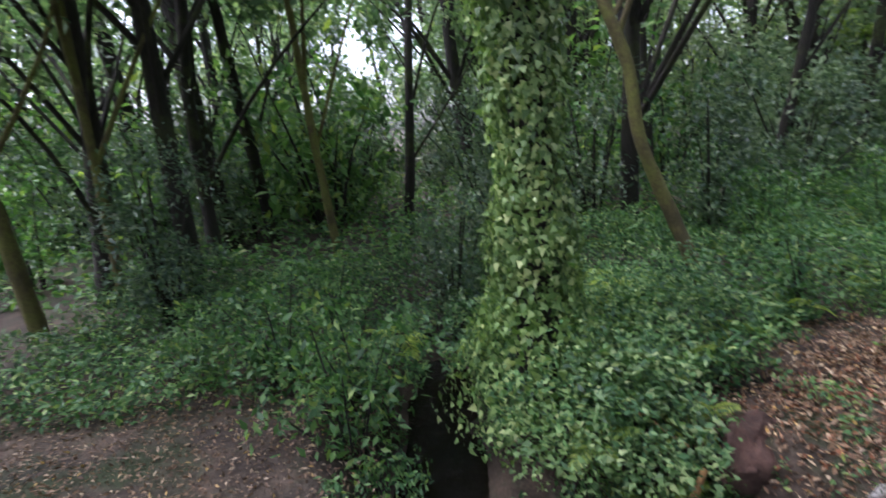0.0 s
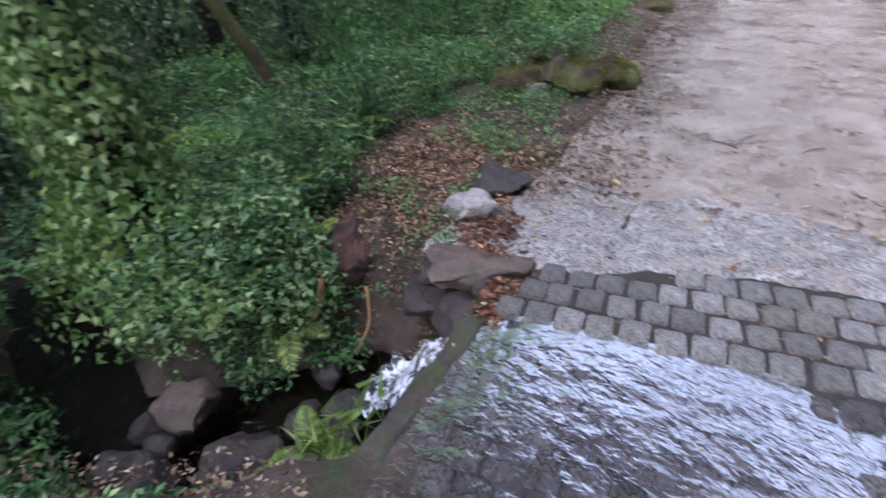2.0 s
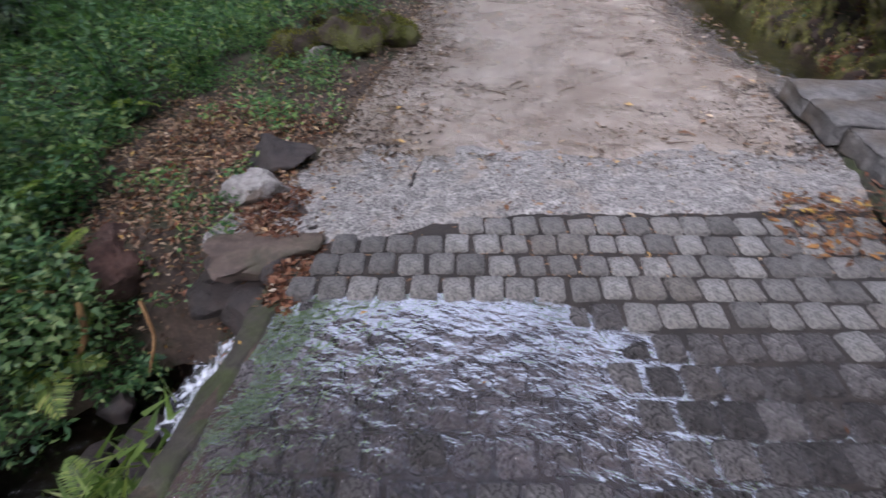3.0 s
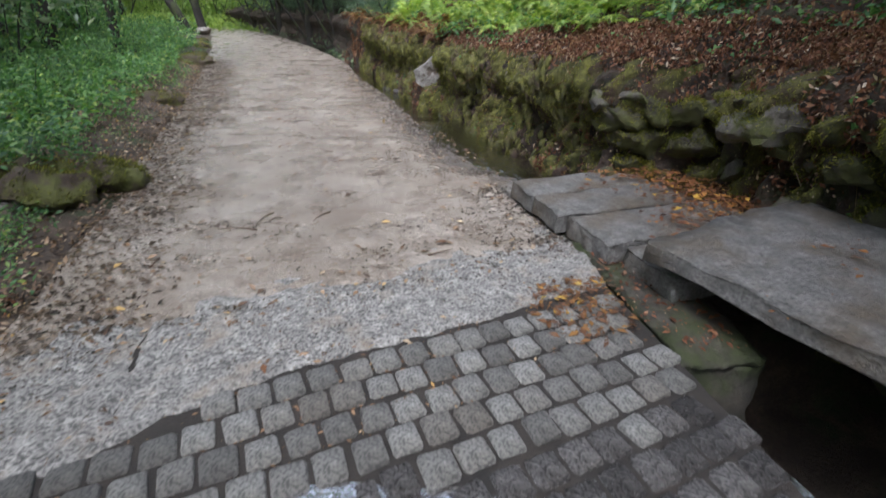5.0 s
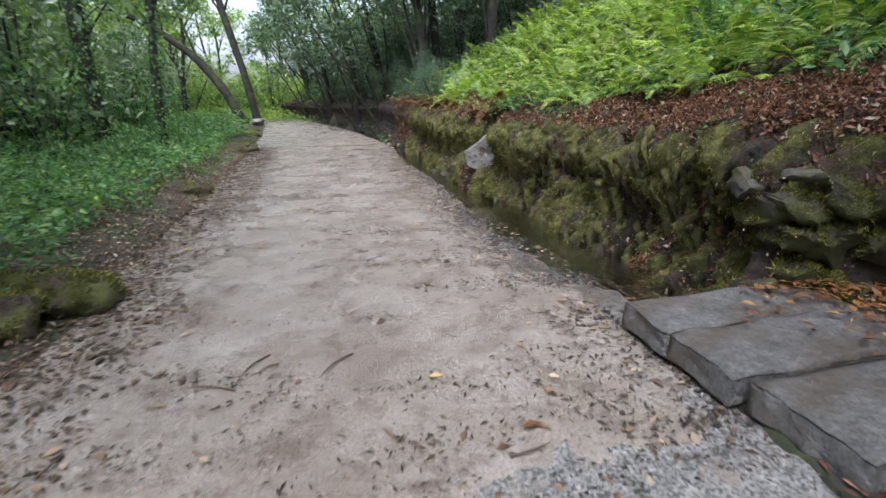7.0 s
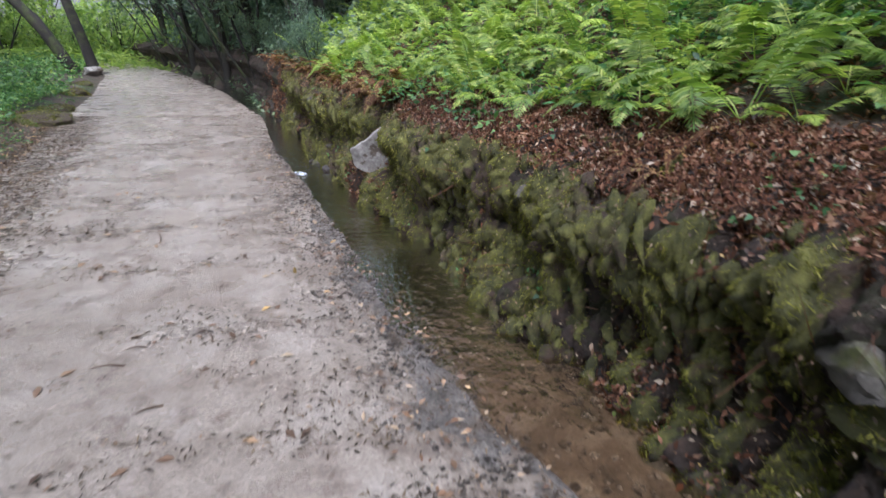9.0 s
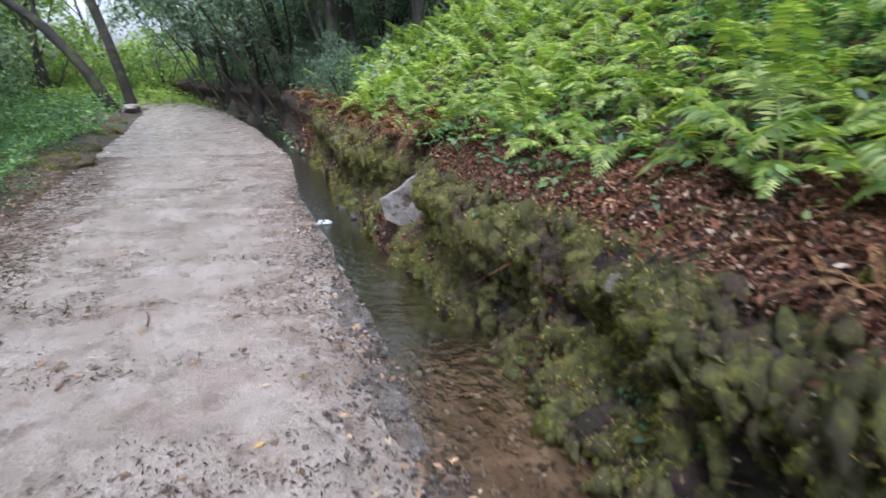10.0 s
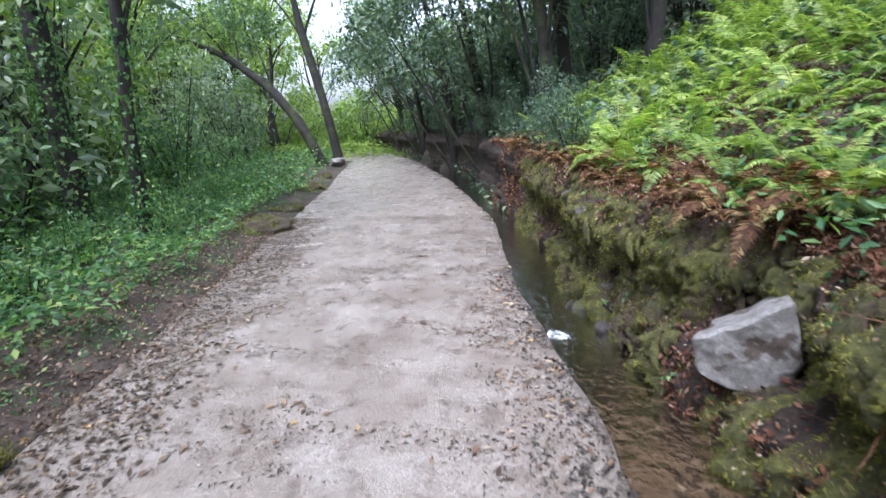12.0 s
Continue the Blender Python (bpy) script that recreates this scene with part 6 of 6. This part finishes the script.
# twigs, roots
for k in range(26):
    yy = random.uniform(3.6, 14)
    xx = random.uniform(float(xl(yy)) + 0.1, float(xr(yy)) - 0.2)
    an, ln = random.uniform(0, 6.28), random.uniform(0.08, 0.3)
    root = empty("twig", (xx, yy, 0.012))
    tube_part("stick", [(0, 0, 0), (ln * .5 * math.cos(an), ln * .5 * math.sin(an), 0.012), (ln * math.cos(an + .2), ln * math.sin(an + .2), 0.004)], [.006, .005, .002], M_TWIG, root, 5)
    tagged(root, "thin dry twig lying on the sandy path", "twig", "path twigs")
for pts, rad in (([(-1.0, 1.62, -0.12), (-0.98, 1.55, -0.3), (-1.12, 1.4, -0.55)], .018), ([(-1.75, 1.2, -0.02), (-1.4, 1.45, 0.0), (-1.1, 1.6, -0.06)], .012), ([(-0.75, 1.75, -0.15), (-0.7, 1.7, -0.35), (-0.78, 1.6, -0.6)], .010)):
    root = empty("root", pts[0])
    tube_part("root_strand", [tuple(np.array(p) - np.array(pts[0])) for p in pts], [rad, rad * 0.9, rad * 0.6], M_ROOT, root, 7)
    tagged(root, "pale bare root hanging over the stream bank", "root", "bare roots")

# ---------------------------------------------------------------- the ford, its strip, slabs and water
def sx_left(y): return 0.02 + (2.06 - y) * 0.2
def sx_right(y): return 2.68 + (3.76 - y) * 0.115


def slab(name, w, d, h, seed, mat, parent=None, bev=0.02, rough=0.012):
    """A hewn stone slab with worn, uneven edges; its top centre is the origin."""
    bm = bmesh.new()
    bmesh.ops.create_cube(bm, size=1.0)
    bmesh.ops.subdivide_edges(bm, edges=bm.edges[:], cuts=13, use_grid_fill=True)
    off = Vector((seed * 2.3, seed, 0))
    for v in bm.verts:
        c = v.co
        edge = max(abs(c.x), abs(c.y))
        drop = bev * max(0, (edge - 0.43) / 0.07) if c.z > 0.4 else 0
        v.co = Vector((c.x * w, c.y * d, (c.z - 0.5) * h - drop))
        v.co += rough * Vector((noise.noise(v.co * 5 + off), noise.noise(v.co * 5 - off), noise.noise(v.co * 4 + off * 2))) + rough * 0.5 * Vector((noise.noise(v.co * 15 + off), noise.noise(v.co * 15 - off), 0.5 * noise.noise(v.co * 12)))
    return part(name, bm, mat, parent, "", True)


def wet(x, y):
    """1 where the stream runs over the setts, 0 on the dry ones."""
    line = np.minimum(2.28 + 0.33 * (x - 0.86), 2.38 - 0.04 * (x - 1.1)) - y + 0.05 * vnoise(x * 3, y * 3)
    side = 1.75 - x + 0.25 * vnoise(y * 1.2, 3.0) + 0.35 * np.clip(1.6 - y, 0, 2)
    thin = 1 - 0.45 * smooth_step(1.75, 1.35, y) * smooth_step(0.4, 0.8, x)
    return smooth_step(-0.05, 0.25, line) * (0.4 + 0.6 * smooth_step(-0.6, 0.35, side + 0.5 * vnoise(x * 2.2, y * 2.2, 0, 2, 6))) * thin


def sett_top(x, y): return 0.012 - 0.034 * wet(x, y)


pav = np.array([(sx_left(-1.2) - 0.02, -1.2), (2.95, -1.2), (2.72, 3.95), (-0.5, 2.85), (sx_left(2.3) - 0.02, 2.3)])
bm = bmesh.new()
top = [bm.verts.new((x, y, -0.075)) for x, y in pav]
bot = [bm.verts.new((x, y, -0.75)) for x, y in pav]
bm.faces.new(top)
for i in range(5):
    bm.faces.new((top[i], bot[i], bot[(i + 1) % 5], top[(i + 1) % 5]))
bmesh.ops.recalc_face_normals(bm, faces=bm.faces)
pavement = part("pavement", bm, M_JOINT, None)
tagged(pavement, "ford paved with rows of square granite setts", "pavement", kind="structure")

# the rough granite strip between the sand and the setts, cracked once across
su, sv = np.linspace(-0.62, 2.72, 230), np.linspace(0, 1, 44)
SU, SV = np.meshgrid(su, sv, indexing="ij")
far_y = strip_y(SU) + 0.34
near_y = strip_y(SU) - 0.60 - 0.17 * smooth_step(0.8, 0.2, SU) + 0.05 * vnoise(SU * 5, 2.0, 0, 3, 1) + 0.03 * vnoise(SU * 19, 5.0, 0, 2, 2)
SY = near_y + (far_y - near_y) * SV
SZ = 0.010 + 0.012 * vnoise(SU * 3, SY * 3, 0, 3, 2) + 0.012 * vnoise(SU * 14, SY * 14, 0, 3, 0) - 0.05 * smooth_step(0.05, 0.0, SV) - 0.012 * smooth_step(0.6, 1.0, SV)
SZ = SZ - 0.02 * np.exp(-((SU - 0.22 - 0.22 * (3.0 - SY) - 0.02 * vnoise(SY * 9, 1.0)) / 0.012) ** 2)
SZ = SZ - 0.025 * np.exp(-(((SU - 0.21) / 0.035) ** 2 + ((SY - 2.97) / 0.05) ** 2))
strip = put_mesh("paving_strip", np_mesh("paving_strip", np.stack([SU, SY, SZ], -1).reshape(-1, 3), grid_faces(len(su), len(sv)), M_STRIP, True), pavement, "rough grey granite strip with a crack across it")
# the bed in which the setts lie, following their tops
jy = np.linspace(-1.2, 4.0, 110)
JY, JU = np.meshgrid(jy, np.linspace(0, 1, 60), indexing="ij")
JX = sx_left(np.minimum(JY, 2.3)) - 0.01 + (sx_right(JY) + 0.02 - sx_left(np.minimum(JY, 2.3))) * JU
JZ = sett_top(JX, JY) - 0.021 - 0.014 * smooth_step(2.3, 1.9, JY) + 0.006 * vnoise(JX * 8, JY * 8, 0, 2, 1) - 0.05 * smooth_step(0.03, 0.0, JU)
put_mesh("joint_bed", np_mesh("joint_bed", np.stack([JX, JY, JZ], -1).reshape(-1, 3), grid_faces(len(jy), 60), M_JOINT, True), pavement, "muddy joints between the setts")
kerb = slab("kerb", 0.46, 2.15, 0.5, 31, M_KERB, None, 0.045, 0.035)
kerb.matrix_world = pose(2.95, 3.87, 0.03, 0, 3, 5)
tagged(kerb, "mossy concrete kerb along the ditch", "kerb", kind="structure")
for k, (x, y, z, w, d, h, tn, rx) in enumerate(((3.05, 4.92, 0.18, 1.15, 0.38, 0.16, 12, 0), (3.16, 4.53, 0.185, 1.2, 0.415, 0.16, 12, 1), (3.34, 4.08, 0.19, 1.25, 0.46, 0.16, 13, 0), (3.55, 3.61, 0.19, 1.25, 0.44, 0.16, 13, 0),
                                               (4.0, 2.47, 0.375, 1.45, 2.6, 0.12, 22, 0))):
    ob = slab("stone_slab", w, d, h, 40 + k, M_SLAB, None, 0.014, 0.018 if k < 4 else 0.04)
    ob.matrix_world = pose(x, y, z, rx, 0, tn)
    tagged(ob, "worn grey granite slab bridging the ditch" if k < 4 else "large tilted granite slab over the dark culvert", "slab", "ditch slabs")

# water over the setts
wu, wv = np.linspace(0, 1, 60), np.linspace(-1.2, 3.0, 80)
WV, WU = np.meshgrid(wv, wu, indexing="ij")
WX = sx_left(WV) - 0.04 + (sx_right(WV) + 0.1 - sx_left(WV)) * WU
WZ = -0.006 + 0.007 * vnoise(WX * 6, WV * 9, 0, 3, 1) - 0.02 * smooth_step(0.1, 0.0, WU) - 0.05 * smooth_step(-0.18, 0.12, WV - np.minimum(2.28 + 0.33 * (WX - 0.86), 2.38 - 0.04 * (WX - 1.1))) - 0.034 * smooth_step(0.7, -0.5, 1.75 - WX + 0.5 * vnoise(WX * 2, WV * 2, 0, 2, 3) + 0.25 * vnoise(WV * 1.2, 3.0) + 0.35 * np.clip(1.6 - WV, 0, 2))
ford_water = put_mesh("water_ford", np_mesh("water_ford", np.stack([WX, WV, WZ], -1).reshape(-1, 3), grid_faces(len(wv), len(wu)), M_FORD, True))
ford_water.visible_shadow = False
tagged(ford_water, "shallow rippling stream water flowing over the setts", "water", kind="structure")
# the pool and brook below
pts = np.array([(0.05, 1.5), (-0.55, 1.4), (-0.95, 0.85), (-1.6, 0.32), (-2.9, 0.42), (-4.2, 0.62), (-7, 0.2), (-12, 1.0)])
pt = np.linspace(0, 1, 90)
pc = np.stack([np.interp(pt, np.linspace(0, 1, len(pts)), pts[:, i]) for i in (0, 1)], 1)
tg = np.gradient(pc, axis=0)
tg /= np.linalg.norm(tg, axis=1, keepdims=True)
nr = np.stack([-tg[:, 1], tg[:, 0]], 1)
wd = np.linspace(-0.55, 0.55, 9)
PP = pc[:, None] + nr[:, None] * wd[None, :, None]
pool = put_mesh("water_pool", np_mesh("water_pool", np.concatenate([PP, np.full((90, 9, 1), -0.68) - 0.003 * np.arange(90)[:, None, None]], -1).reshape(-1, 3), grid_faces(90, 9), M_POOL, True))
pool.visible_shadow = False
tagged(pool, "stream water flowing away under the ivy, tinted dark for the gully's shade", "water", kind="structure")
# the mossy stone beam that holds the setts, and the little fall beside it
beam = slab("kerb", 0.13, 1.35, 0.55, 61, M_KERB, None, 0.03, 0.04)
beam.matrix_world = pose(sx_left(1.5) - 0.08, 1.5, -0.02, 0, -4, 11.5)
tagged(beam, "dark mossy stone beam along the lower edge of the ford", "kerb", kind="structure")
fv, fu = np.linspace(0, 1, 22), np.linspace(0, 1, 26)
FV, FU = np.meshgrid(fv, fu, indexing="ij")
fy = 1.28 + 0.42 * FU
FX = sx_left(fy) - 0.10 - 0.62 * FV + 0.05 * vnoise(FU * 9, FV * 4, 0, 2, 0)
FZ = -0.06 - 0.58 * np.clip(FV * 1.3, 0, 1) ** 1.4 + 0.07 * vnoise(FU * 7, FV * 6, 0, 3, 1) * np.minimum(1, FV * 3)
fall = put_mesh("water_fall", np_mesh("water_fall", np.stack([FX, fy + 0.1 * FV, FZ], -1).reshape(-1, 3), grid_faces(22, 26), M_FOAM, True))
tagged(fall, "white water tumbling off the edge of the ford", "water", kind="structure")

# setts, piece by piece
def sett_mesh(seed, mat):
    """A worn sett: rounded corners, edges rubbed off, the top slightly domed."""
    r = random.Random(seed)
    w, d, h = 0.066 + r.uniform(-.006, .003), 0.0715 + r.uniform(-.007, .003), 0.1
    c, V = 0.8, []
    for zz, k in ((-h, 1.0), (-0.010, 1.0), (0.0, 0.86)):
        for sx_, sy_ in ((-1, -c), (-c, -1), (c, -1), (1, -c), (1, c), (c, 1), (-c, 1), (-1, c)):
            V.append((sx_ * w * k + r.uniform(-.004, .004), sy_ * d * k + r.uniform(-.004, .004), zz + r.uniform(-.003, .002)))
    V.append((r.uniform(-.02, .02), r.uniform(-.02, .02), 0.004))
    F = []
    for l in (0, 8):
        for i in range(8):
            a0, b0 = l + i, l + (i + 1) % 8
            F += [(a0, b0, b0 + 8), (a0, b0 + 8, a0 + 8)]
    F += [(16 + i, 16 + (i + 1) % 8, 24) for i in range(8)]
    return np_mesh("sett", np.array(V), np.array(F), mat)


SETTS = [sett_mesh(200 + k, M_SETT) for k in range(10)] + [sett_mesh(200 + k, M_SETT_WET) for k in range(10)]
spots = []
for j in range(-1, 28):
    for i in range(-12, 34):
        u = 0.147 * (i + (0.5 if j % 2 else 0))
        x, y = 0.95 * u + 0.313 * 0.159 * j, 2.471 + 0.313 * u - 0.95 * 0.159 * j
        if sx_left(y) + 0.03 < x < sx_right(y) - 0.02 and y > -1.1 and y < strip_y(x) - 0.63 - 0.10 * float(smooth_step(0.75, 0.2, x)):
            spots.append((x, y))
random.seed(9)
near = sorted(spots, key=lambda p: (p[0] - 1.4) ** 2 + (p[1] - 2.1) ** 2)
RV, RF = [], []  # all of the rest lie under water
for k, (x, y) in enumerate(near):
    m = pose(x + random.uniform(-.006, .006), y + random.uniform(-.006, .006), float(sett_top(x, y)) + random.uniform(-.007, .005), random.uniform(-3, 3), random.uniform(-3, 3), 19.5 + random.uniform(-4, 4))
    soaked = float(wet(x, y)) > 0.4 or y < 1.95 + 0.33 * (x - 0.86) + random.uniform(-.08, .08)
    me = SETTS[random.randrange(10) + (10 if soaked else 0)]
    if k < 300:
        ob = new("sett", me)
        ob.parent = pavement
        ob.matrix_world = m
    else:
        o = len(RV)
        RV += [tuple(m @ v.co) for v in me.vertices]
        RF += [tuple(o + i for i in p.vertices) for p in me.polygons]
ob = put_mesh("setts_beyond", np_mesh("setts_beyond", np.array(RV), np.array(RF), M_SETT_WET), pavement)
tagged(ob, kind="stuff")
